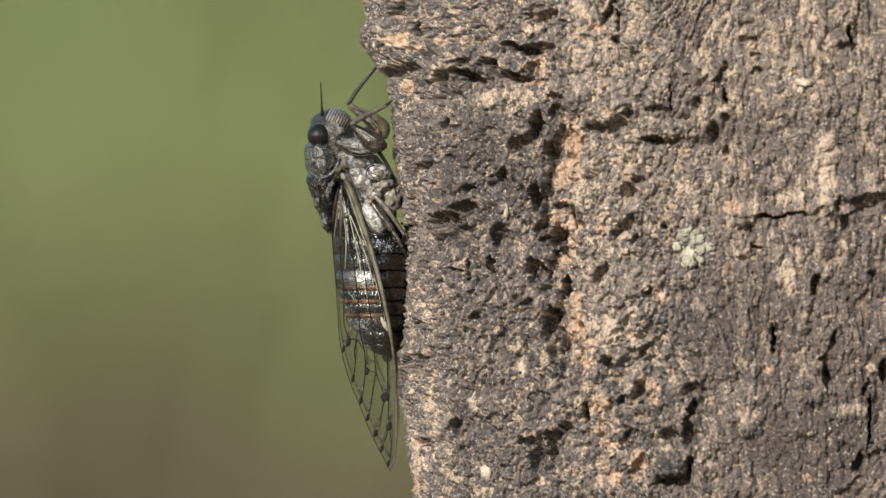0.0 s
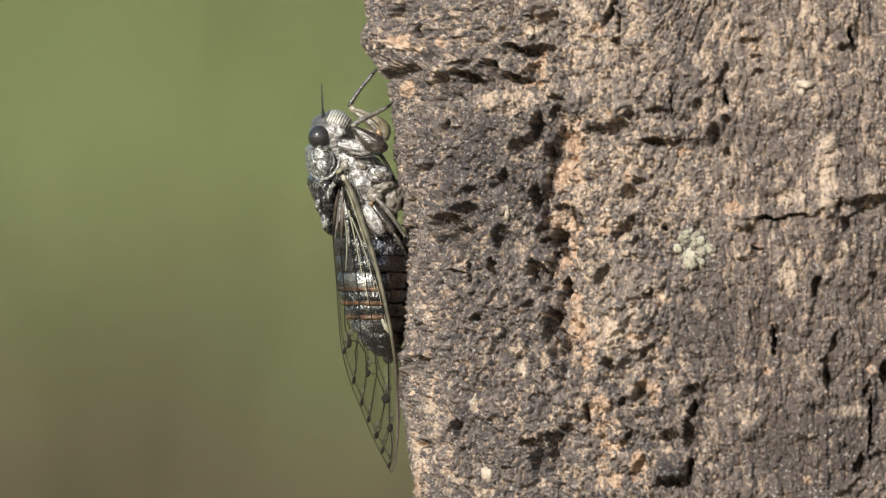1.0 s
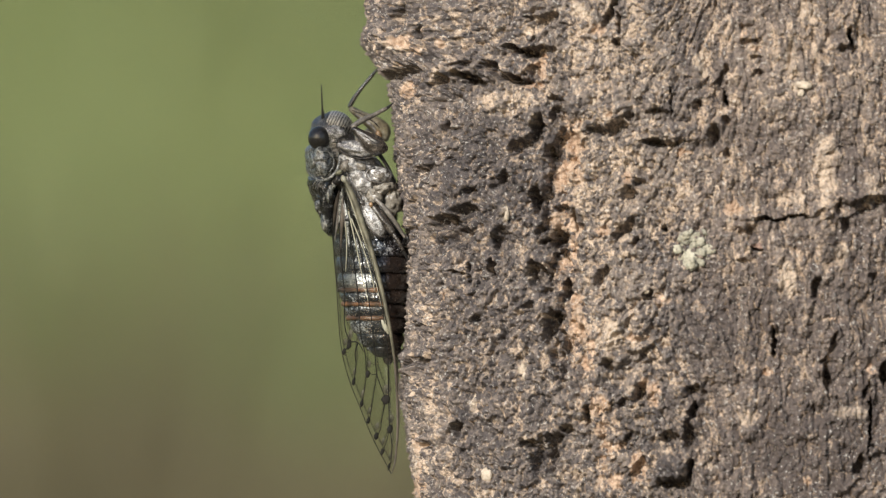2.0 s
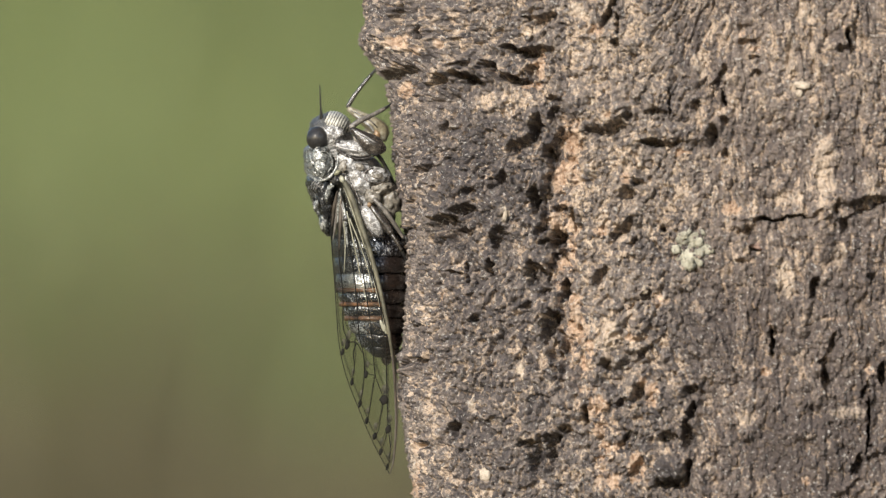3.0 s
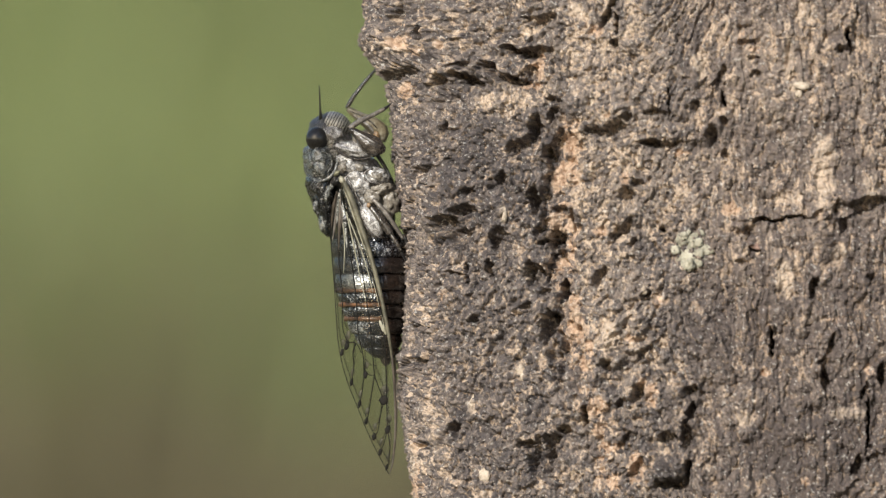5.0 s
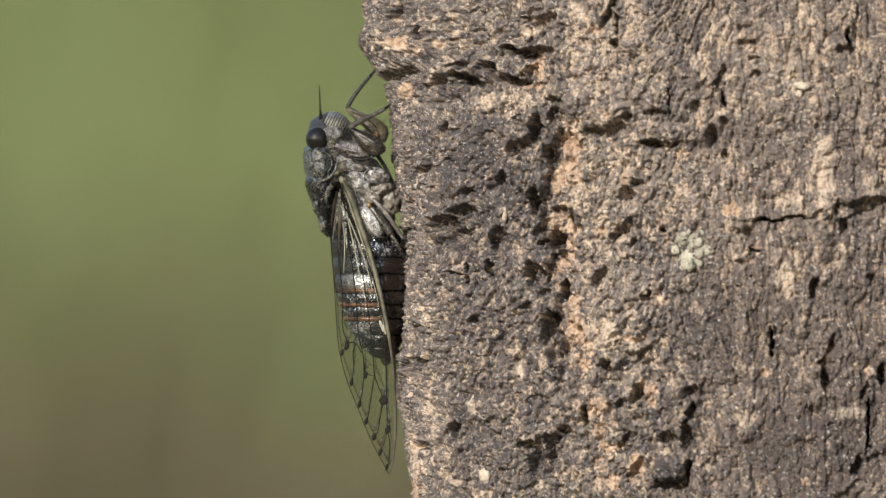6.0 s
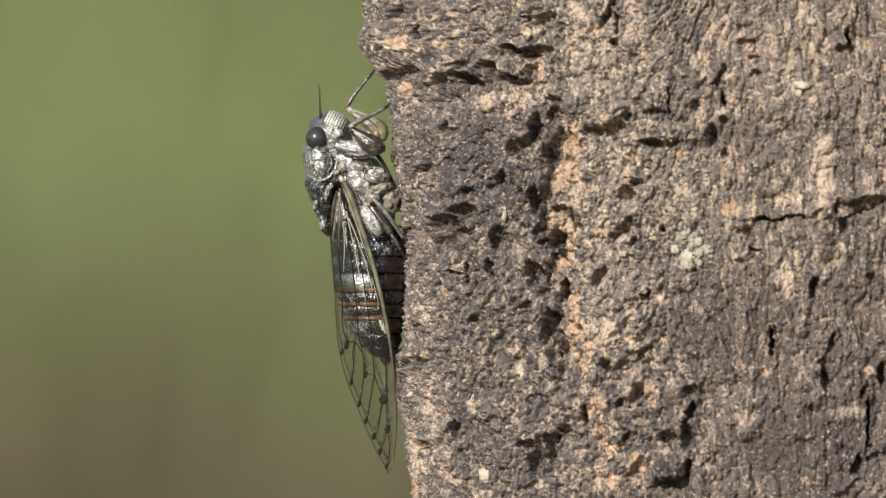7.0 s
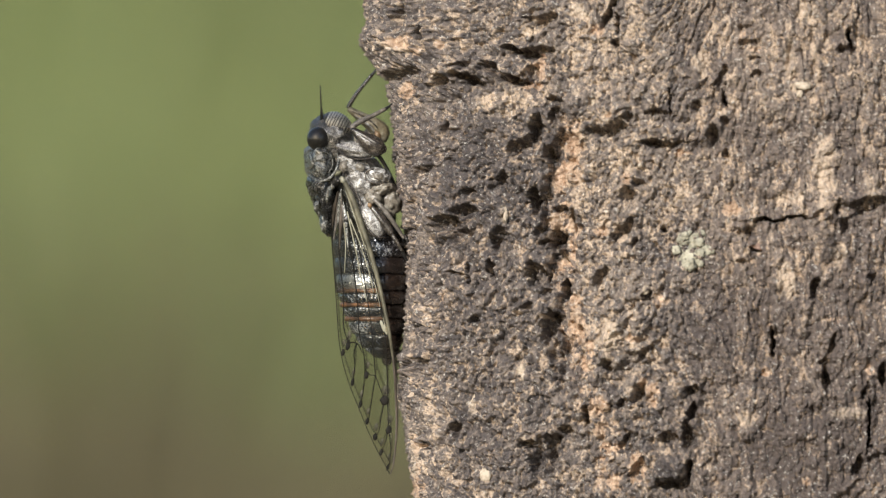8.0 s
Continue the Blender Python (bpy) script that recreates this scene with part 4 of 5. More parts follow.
def edge(points, z):
    p = spline([(q[0], 0, q[1], 0) for q in points], 160)
    return np.interp(z, p[::-1, 2], p[::-1, 0])


def fuzz(shape, count, seed, parent, longest=0.42):
    """Fine pale hairs that stand on a rounded part."""
    rnd = random.Random(seed)
    verts, faces = [], []
    mid = sum((Vector(v) for v in shape[0]), Vector()) / len(shape[0])
    for v in rnd.sample(shape[0], min(count, len(shape[0]))):
        root = Vector(v)
        out = ((root - mid) * 0.4 + Vector((rnd.gauss(0, 0.5), rnd.gauss(0, 0.5), rnd.gauss(-0.6, 0.6)))).normalized()
        side = out.orthogonal().normalized() * 0.016
        tip, i = root + out * longest * rnd.uniform(0.4, 1.0), len(verts)
        turn = out.cross(side)
        verts += [root + side, root - side * 0.5 + turn * 0.87, root - side * 0.5 - turn * 0.87, tip]
        faces += [(i, i + 1, i + 3), (i + 1, i + 2, i + 3), (i + 2, i, i + 3)]
    limb("hairs", (verts, faces), HAIR, parent)


def body():
    M = MIDLINE
    shape = loft([(-12.06, M, 14.64, 0.30, 0.7), (-12.36, M, 14.28, 0.90, 1.8), (-12.30, M, 13.74, 1.56, 2.7), (-12.06, M, 13.02, 2.04, 3.3), (-11.76, M, 12.06, 2.46, 3.7), (-11.34, M, 10.98, 2.64, 3.7), (-11.04, M, 9.90, 2.40, 3.4)], 90, 0.11, 0.6, 0.12, 60)
    head = limb("head", shape, HEAD)
    fuzz(shape, 500, 1, head, 0.5)
    v = np.array(shape[0])
    dusk = np.maximum(0.4 * seam_share(shape[0]), np.maximum(step(-12.72, -13.44, v[:, 0]) * 0.75, 0.7 * step(0.90, 0.30, np.abs(v[:, 0] - -12.78)) * step(12.30, 13.14, v[:, 2])))
    head.data.attributes.new("dark_back", "FLOAT", "POINT").data.foreach_set("value", dusk.astype(np.float32))
    # striped swollen face, ridged across
    verts, faces = blob(-11.22, M, 13.44, 1.74, 3.75, 1.32, -26, 0.0, 2, 96)
    c, s = math.cos(radians(-26)), math.sin(radians(-26))
    stripe = []
    out = []
    for x, y, z in verts:
        u = ((x - -11.22) * c + (z - 13.44) * s) / 1.74
        wave = math.sin(u * 37)
        stripe.append((1.0 if wave > -0.45 else 0.0) if u > -0.75 else 0.1)
        k = 1 + 0.025 * wave
        out.append((-11.22 + (x - -11.22) * k, M + (y - M) * k, 13.44 + (z - 13.44) * k))
    face = limb("face", (out, faces), STRIPED, None, "swollen face with black and cream bars")
    face.data.attributes.new("stripe", "FLOAT", "POINT").data.foreach_set("value", stripe)
    for near in (True, False):
        eye = blob(-13.14, 1.0, 11.88, 1.20, 1.15, 1.26, 0, 0.0, 1, 32)
        horn = tube([(-12.78, 2.4, 13.74, 0.20), (-12.78, 2.2, 14.46, 0.17), (-12.84, 2.1, 14.94, 0.09), (-12.90, 2.0, 16.14, 0.055), (-12.96, 2.0, 17.64, 0.03)], 16, 8)
        if not near:
            eye, horn = mirror(eye), mirror(horn)
        limb("eye", eye, EYE_DARK, head, "dark glossy compound eye")
        limb("antenna", horn, BLACK, head, "thin black bristle")
    shape = loft([(-12.60, M, 11.46, 1.32, 3.4), (-12.84, M, 10.98, 1.68, 4.3), (-12.84, M, 10.14, 1.80, 4.7), (-12.78, M, 9.06, 1.86, 4.95), (-12.66, M, 8.22, 1.74, 4.95), (-12.48, M, 7.50, 1.44, 4.6), (-12.36, M, 7.02, 1.20, 4.2)], 90, 0.10, 0.8, 0.22, 60)
    shield = limb("pronotum", shape, GREY, None, "dark mottled shield behind the head")
    shield.data.attributes.new("dark_back", "FLOAT", "POINT").data.foreach_set("value", seam_share(shape[0]).astype(np.float32))
    fuzz(shape, 450, 2, shield, 0.4)
    limb("collar", tube([(-11.10, 0.3, 10.38, 0.08), (-10.98, 0.0, 9.42, 0.12), (-11.28, -0.35, 8.46, 0.15), (-11.94, -0.4, 7.68, 0.17), (-12.84, -0.1, 7.38, 0.17), (-13.68, 0.8, 7.74, 0.15), (-14.22, 2.4, 8.22, 0.12)], 30, 8), GREY, None, "pale rim of the shield")
    shape = loft([(-12.60, M, 8.10, 1.56, 4.2), (-12.72, M, 7.50, 1.68, 4.6), (-12.60, M, 6.54, 1.62, 4.6), (-12.42, M, 5.46, 1.44, 4.2), (-12.30, M, 4.38, 1.20, 3.6), (-12.18, M, 3.42, 0.90, 2.9), (-12.12, M, 2.58, 0.78, 2.2), (-12.06, M, 1.86, 0.48, 1.4), (-12.00, M, 1.50, 0.18, 0.6)], 80, 0.16, 0.9, 0.12, 60)
    fuzz(shape, 350, 3, limb("mesonotum", shape, DARK, None, "black hump with silvery patches"), 0.4)
    shape = loft([(-10.56, M, 11.10, 1.56, 3.0), (-10.08, M, 10.38, 2.28, 3.6), (-9.36, M, 9.06, 3.00, 4.1), (-8.76, M, 7.50, 3.48, 4.4), (-8.46, M, 5.76, 3.48, 4.4), (-8.22, M, 3.96, 3.30, 4.3), (-7.92, M, 2.16, 3.00, 4.1), (-7.68, M, 0.54, 2.76, 3.9)], 120, 0.13, 0.8, 0.2, 100)
    flank = limb("thorax", shape, FLANK, None, "silvery downy flank")
    fuzz(shape, 900, 4, flank, 0.45)
    v = np.array(shape[0])
    back = 0.7 * seam_share(shape[0])
    back = np.maximum(back, step(-0.12, -0.60, v[:, 0] - edge(COSTA, v[:, 2])) * step(7.38, 6.36, v[:, 2]))
    flank.data.attributes.new("dark_back", "FLOAT", "POINT").data.foreach_set("value", back.astype(np.float32))
    # plates of the flank
    for x, y, z, hx, hy, hz, turn, mat in (
        (-9.24, 0.2, 10.74, 1.86, 0.75, 0.78, -11, SILVER), (-11.52, 0.9, 12.30, 1.08, 0.5, 0.96, 20, SILVER), (-6.72, 0.6, 7.92, 1.26, 1.1, 0.84, -14, SILVER), (-6.72, -0.35, 7.92, 0.60, 0.3, 0.42, -14, TAN), (-8.64, 0.25, 7.38, 1.20, 0.6, 1.56, 30, SILVER), (-9.72, 0.25, 9.12, 1.50, 0.5, 0.78, -38, SILVER), (-11.10, 0.15, 7.62, 0.54, 0.5, 0.72, -20, BLACK),
        (-6.54, 0.5, 6.48, 1.38, 1.0, 0.60, 20, TAN), (-10.32, -0.05, 9.00, 0.48, 0.3, 0.66, -20, TAN), (-8.64, -0.2, 8.82, 0.54, 0.3, 0.36, -30, TAN), (-5.46, 1.6, 5.34, 1.08, 1.2, 1.62, 8, TAN), (-7.44, 0.1, 5.76, 0.66, 0.7, 0.84, 20, TAN),
    ):
        limb("flank_plate", blob(x, y, z, hx, hy, hz, turn, 0.28, x, 48, 0.07), mat)
    for line in (
        [(-10.80, 0.1, 11.58), (-11.04, -0.1, 11.04), (-10.80, -0.3, 10.56), (-10.08, -0.4, 10.08), (-8.88, -0.4, 9.72), (-7.44, -0.2, 9.90), (-6.48, 0.2, 10.26)], [(-7.20, -0.2, 8.70), (-8.04, -0.2, 8.34), (-8.04, -0.3, 7.62), (-7.20, -0.5, 7.20), (-6.12, -0.3, 7.26), (-5.64, 0.0, 7.98)], [(-8.34, -0.4, 4.74), (-8.28, -0.6, 3.66), (-7.80, -0.7, 2.34), (-6.96, -0.7, 1.50), (-6.00, -0.4, 1.38)], [(-8.04, 0.0, 8.46), (-7.68, -0.2, 7.38), (-6.96, -0.1, 6.90), (-5.52, 0.3, 6.78)],
        [(-10.56, 0.2, 8.70), (-9.72, -0.1, 7.38), (-8.88, -0.3, 5.76), (-8.16, -0.4, 4.14), (-7.68, -0.4, 2.58)], [(-9.12, 0.1, 9.18), (-9.24, -0.1, 8.46), (-8.64, -0.2, 7.98)],
    ):
        limb("suture", tube([(p[0], p[1] + 0.1, p[2], 0.085 + 0.03 * math.sin(7 * i)) for i, p in enumerate(line)], 20, 6), BROWN)
    limb("operculum", blob(-7.38, -0.15, 3.12, 0.90, 0.7, 1.92, 28, 0.1, 4, 48, 0.02), SILVER, None, "pale rounded plate below the wing base")
    # raised lobes of the shield, silvery bars on the hump
    for line in (
        [(-13.68, 0.9, 10.74), (-14.16, 1.6, 10.26), (-14.16, 1.6, 9.42), (-13.68, 0.8, 8.94)], [(-13.08, 0.1, 10.26), (-12.42, -0.2, 10.50), (-11.76, -0.1, 10.02), (-11.58, -0.3, 9.06), (-12.00, -0.45, 8.28)],
    ):
        limb("shield_ridge", tube([(p[0], p[1] + 0.06, p[2], 0.065 + 0.03 * math.cos(5 * i)) for i, p in enumerate(line)], 24, 6), GREY)
    for k in range(3):
        limb("hump_bar", tube([(-13.80 + 0.22 * k, 0.75 - 0.25 * k, 6.54 - 0.1 * k, 0.03), (-13.68 + 0.28 * k, 0.5 - 0.25 * k, 7.02, 0.08), (-13.38 + 0.3 * k, 0.15 - 0.2 * k, 7.44, 0.03)], 12, 6), SILVER)
    for px, py, pz, hx, hz in ((-12.06, 0.35, 6.06, 0.30, 0.84), (-11.64, 0.6, 6.90, 0.30, 0.48), (-13.32, 0.7, 4.74, 0.24, 0.54)):
        limb("hump_patch", blob(px, py, pz, hx, 0.4, hz, -10, 0.4, px, 28, 0.12), GREY, None, "pale patch on the hump")
    limb("hump_patch", blob(-12.48, 2.6, 2.94, 0.48, 0.9, 1.02, 8, 0.4, 7, 28, 0.12), GREY, None, "silvery patch near the hump's tip")
    limb("wing_hinge", blob(-11.04, -0.35, 8.22, 0.42, 0.25, 0.24, 30, 0.4, 9, 20), HINGE, None, "pale green hinge of the wing")
    limb("wing_hinge", blob(-10.50, -0.85, 7.50, 0.30, 0.3, 0.42, 25, 0.3, 5, 20), CREAM, None, "cream knob at the wing base")
    limb("rostrum", tube([(-7.20, 3.2, 10.74, 0.25), (-6.48, 3.0, 9.78, 0.22), (-5.40, 2.6, 7.98, 0.15), (-4.32, 2.4, 5.46, 0.09)], 14, 8), BLACK, None, "dark sucking beak")


def abdomen():
    M = MIDLINE
    z = [1.74, -0.66, -2.46, -4.26, -5.76, -7.26, -8.94, -10.38, -11.46]
    x = [-7.64, -7.50, -7.44, -7.36, -7.24, -7.00, -6.74, -6.32, -6.02]
    a = [4.18, 4.02, 3.96, 3.80, 3.50, 3.18, 2.72, 2.00, 1.16]
    b = [3.8, 4.2, 4.3, 4.2, 4.0, 3.6, 3.0, 2.2, 1.3]
    for k in range(8):
        rings = []
        for t in (0, 0.08, 0.2, 0.33, 0.46, 0.6, 0.73, 0.86, 0.97, 1.0):
            bulge = 1 - 0.085 * abs(2 * t - 1) ** 2.0 + (0.03 * t if t < 1 else -0.015)
            rings.append((x[k] + (x[k + 1] - x[k]) * t, M, z[k] + (z[k + 1] - z[k]) * t, (a[k] + (a[k + 1] - a[k]) * t) * bulge, (b[k] + (b[k + 1] - b[k]) * t) * bulge))
        shape = loft(rings, 60, 0.07, 0.6)
        shape = ([(vx, vy, vz + 0.16 * noise.noise(Vector((vx / 1.3, vy / 1.3, k * 7.0)))) for vx, vy, vz in shape[0]], shape[1])
        seg = limb("abdomen_segment", shape, BELLY)
        # how strongly the painted sun glints whiten each ring
        thick = (0.6, 0.55, 1.3, 0.45, 0.6, 0.75, 0.5, 0.9)[k]
        across = np.array([v[0] for v in shape[0]])
        seg.data.attributes.new("glint", "FLOAT", "POINT").data.foreach_set("value", (thick * (step(-6.96, -8.04, across) * (0.4 + 0.6 * step(-11.22, -9.84, across)) if k else 1.0 + 0 * across)).astype(np.float32))
        # painted shade grows towards the trunk side, less on the first rings
        seg.data.attributes.new("under", "FLOAT", "POINT").data.foreach_set("value", (step(-6.72, -5.64, across) * (0.55, 0.75, 0.9)[min(k, 2)]).astype(np.float32))
        if 2 <= k <= 4:
            arc = [(x[k + 1] + a[k + 1] * 1.0 * math.cos(w), M + b[k + 1] * 1.0 * math.sin(w), z[k + 1], 0.23 + 0.05 * math.sin(w * 5 + k) + 0.04 * math.sin(w * 13 + 2 * k)) for w in np.radians(np.linspace(110, 285, 14))]
            limb("rim", tube(arc, 40, 8, 0.7), ORANGE, seg, "narrow rust-orange hind rim")
    limb("abdomen_tip", blob(-5.88, M, -11.58, 0.54, 0.9, 0.72, 15, 0.1, 6), BROWN)


def wing_depth(x, z):
    """How deep the folded wing lies at a point: near the flank in front, over the back behind."""
    right, left = edge(COSTA, z), edge(TRAIL, z)
    t = np.clip((right - x) / np.maximum(right - left, 0.2), 0, 1)
    low = np.clip((-9.54 - z) / 14, 0, 1)
    return -0.75 + 0.075 * np.sin(t * 9) + 0.07 * np.sin(t * 27 + 0.25 * z) * (1 - low) + 2.6 * t**2.0 * (1 - 0.6 * low) + 2.2 * low


def wing_sheet(rows, across, top, low, shrink=1.0):
    verts, faces = [], []
    for z in np.linspace(top, low, rows):
        right, left = float(edge(COSTA, z)), float(edge(TRAIL, z))
        for t in np.linspace(0, 1, across):
            x = left + (right - left) * t
            verts.append((x, float(wing_depth(x, z)), z))
    for k in range(rows - 1):
        for j in range(across - 1):
            i = k * across + j
            faces.append((i, i + 1, i + across + 1, i + across))
    return verts, faces


def on_wing(points, thick, count):
    """A vein that lies on the wing."""
    p = [(x, float(wing_depth(x, z)) - 0.03, z, r) for (x, z), r in zip(points, thick)]
    return tube(p, count, 6)


DARK_VEINS = [
    [(-10.32, 6.90), (-9.48, 5.34), (-8.04, 0.06), (-6.72, -4.74), (-6.00, -8.94), (-5.82, -12.54), (-5.76, -15.84), (-5.64, -18.84), (-5.40, -21.24), (-5.64, -23.22)],
    [(-10.08, 5.46), (-8.64, -0.54), (-7.86, -5.34), (-7.44, -8.34), (-7.14, -11.94), (-7.02, -13.26), (-6.60, -14.46), (-6.06, -15.90)],
    [(-10.44, 5.46), (-9.54, -0.54), (-8.94, -5.34), (-8.64, -9.42), (-8.28, -10.86), (-8.16, -12.66), (-8.34, -14.94), (-8.64, -16.38)],
    [(-10.98, 6.06), (-10.86, -0.54), (-10.44, -4.74), (-10.32, -8.64), (-9.96, -9.78), (-10.44, -10.86)], [(-9.96, -9.78), (-9.00, -9.84), (-8.40, -10.86)],
    [(-9.00, -9.84), (-9.30, -10.74), (-9.24, -12.24), (-9.48, -13.98)],
]
SHORT_VEINS = [
    [(-7.02, -13.26), (-7.38, -15.54), (-7.74, -17.70), (-7.92, -18.42)], [(-8.10, -12.54), (-7.68, -13.14), (-7.02, -13.26)], [(-6.06, -15.90), (-6.42, -17.64), (-6.72, -19.26), (-7.08, -19.92)],
    [(-5.64, -18.84), (-6.00, -20.34), (-6.48, -21.54)], [(-11.34, 5.76), (-11.64, 1.26), (-11.34, -2.94), (-11.04, -4.50)], [(-6.06, -15.90), (-5.76, -15.66), (-5.70, -16.26)],
]
STREAKS = [
    [(-10.86, 6.18), (-11.04, 3.96), (-11.52, 0.96)], [(-10.62, 5.76), (-10.68, 3.36), (-10.86, 0.06)], [(-10.44, 5.34), (-10.14, 3.06), (-9.96, 0.30)], [(-10.80, 5.46), (-10.38, 4.14), (-10.44, 2.46)], [(-11.04, 6.30), (-11.34, 4.86), (-11.64, 2.46)], [(-10.68, 6.54), (-10.80, 5.34), (-11.04, 2.76)],
]
PALE_VEINS = [
    [(-10.26, 6.66), (-9.00, 2.94), (-7.80, -0.66), (-6.66, -5.22), (-5.88, -8.58)], [(-10.02, 4.14), (-9.00, -0.54), (-8.46, -3.24), (-7.92, -5.46)], [(-10.68, 5.46), (-10.20, 0.66), (-10.32, -2.34)], [(-9.72, 3.36), (-8.64, 0.66), (-7.68, -2.34), (-7.20, -4.44)],
]
SPOTS = [
    (-6.06, -15.90, 0.42, 0.48), (-5.64, -19.02, 0.30, 0.42), (-9.48, -13.98, 0.18, 0.42), (-8.64, -16.32, 0.18, 0.42), (-7.92, -18.12, 0.18, 0.36), (-7.08, -19.80, 0.24, 0.36), (-6.42, -21.42, 0.18, 0.36),
    (-5.76, -23.04, 0.12, 0.36), (-7.98, -13.20, 0.24, 0.36), (-10.50, -10.80, 0.18, 0.36), (-9.96, -10.02, 0.24, 0.48),
]


def wings():
    def wing(near):
        flip = (lambda s: s) if near else mirror
        sheet = limb("forewing", flip(wing_sheet(110, 26, 7.62, -23.70)), MEMBRANE, None, "clear veined forewing with dark spots")
        c = [(x, float(wing_depth(x, z)) - 0.05, z) for x, z in COSTA]
        limb("costal_vein", flip(tube([(*p, r) for p, r in zip(c[:7], (0.24, 0.32, 0.32, 0.27, 0.22, 0.18, 0.12))], 40, 10)), VEIN_PALE, sheet, "thick olive leading vein")
        limb("costal_vein", flip(tube([(*p, r) for p, r in zip(c[5:], (0.10, 0.15, 0.14, 0.13, 0.11, 0.08, 0.05))], 30, 8)), COSTAL, sheet, "brown leading edge towards the tip")
        limb("hind_margin", flip(on_wing(TRAIL, [0.045] * len(TRAIL), 60)), VEIN_DARK, sheet)
        for v in DARK_VEINS:
            limb("vein", flip(on_wing(v, np.linspace(0.07, 0.045, len(v)), 36)), VEIN_DARK, sheet)
        for v in SHORT_VEINS:
            limb("vein", flip(on_wing(v, np.linspace(0.045, 0.04, len(v)), 16)), VEIN_DARK, sheet)
        for v in PALE_VEINS:
            limb("vein", flip(on_wing(v, np.linspace(0.085, 0.045, len(v)), 24)), CREAM, sheet, "cream vein near the wing base")
        for i, v in enumerate(STREAKS):
            limb("vein", flip(on_wing(v, [0.06, 0.22, 0.04], 18)), (LEG, COSTAL, GREY)[i % 3], sheet, "grey fold at the wing base")
        limb("node", flip(blob(-10.02, float(wing_depth(-10.02, 3.36)) - 0.06, 3.36, 0.42, 0.12, 0.36, 20, 0.5, 5, 16)), BLACK, sheet, "dark knot where the wing veins part")
        limb("node", flip(blob(-6.12, float(wing_depth(-6.12, -8.16)) - 0.05, -8.16, 0.24, 0.1, 0.84, 25, 0.2, 3, 14)), CREAM, sheet, "cream wing node")
        for x, z, hx, hz in SPOTS:
            limb("spot", flip(blob(x, float(wing_depth(x, z)) - 0.05, z, hx * 1.05, 0.05, hz * 1.1, -12, 0.3, x, 14)), VEIN_DARK if near else VEIN_FAINT, sheet, "dark smoky spot")
        return sheet

    wing(True)
    far = wing(False)
    far.location = (0.06 * MM, 0, 0.96 * MM)
    verts, faces = wing_sheet(60, 16, 6.36, -4.50)
    verts = [(float(edge(TRAIL, z)) + (x - float(edge(TRAIL, z))) * 0.45, y, z) for x, y, z in verts]
    verts = [(x, float(wing_depth(x, z)) + 0.3, z) for x, y, z in verts]
    limb("hindwing", (verts, faces), SMOKY, None, "smoky hindwing folded under the forewing")
    limb("hindwing", mirror((verts, faces)), SMOKY, None, "smoky hindwing folded under the forewing")


def leg(name, coxa, femur, tibia, tarsus, mats):
    c = limb(name, coxa, mats[0])
    limb("femur", tube(femur, 16, 12), mats[1], c)
    limb("tibia", tube(tibia, 16, 8), mats[2], c)
    limb("tarsus", tube(tarsus, 10, 6), BLACK, c)
    return c


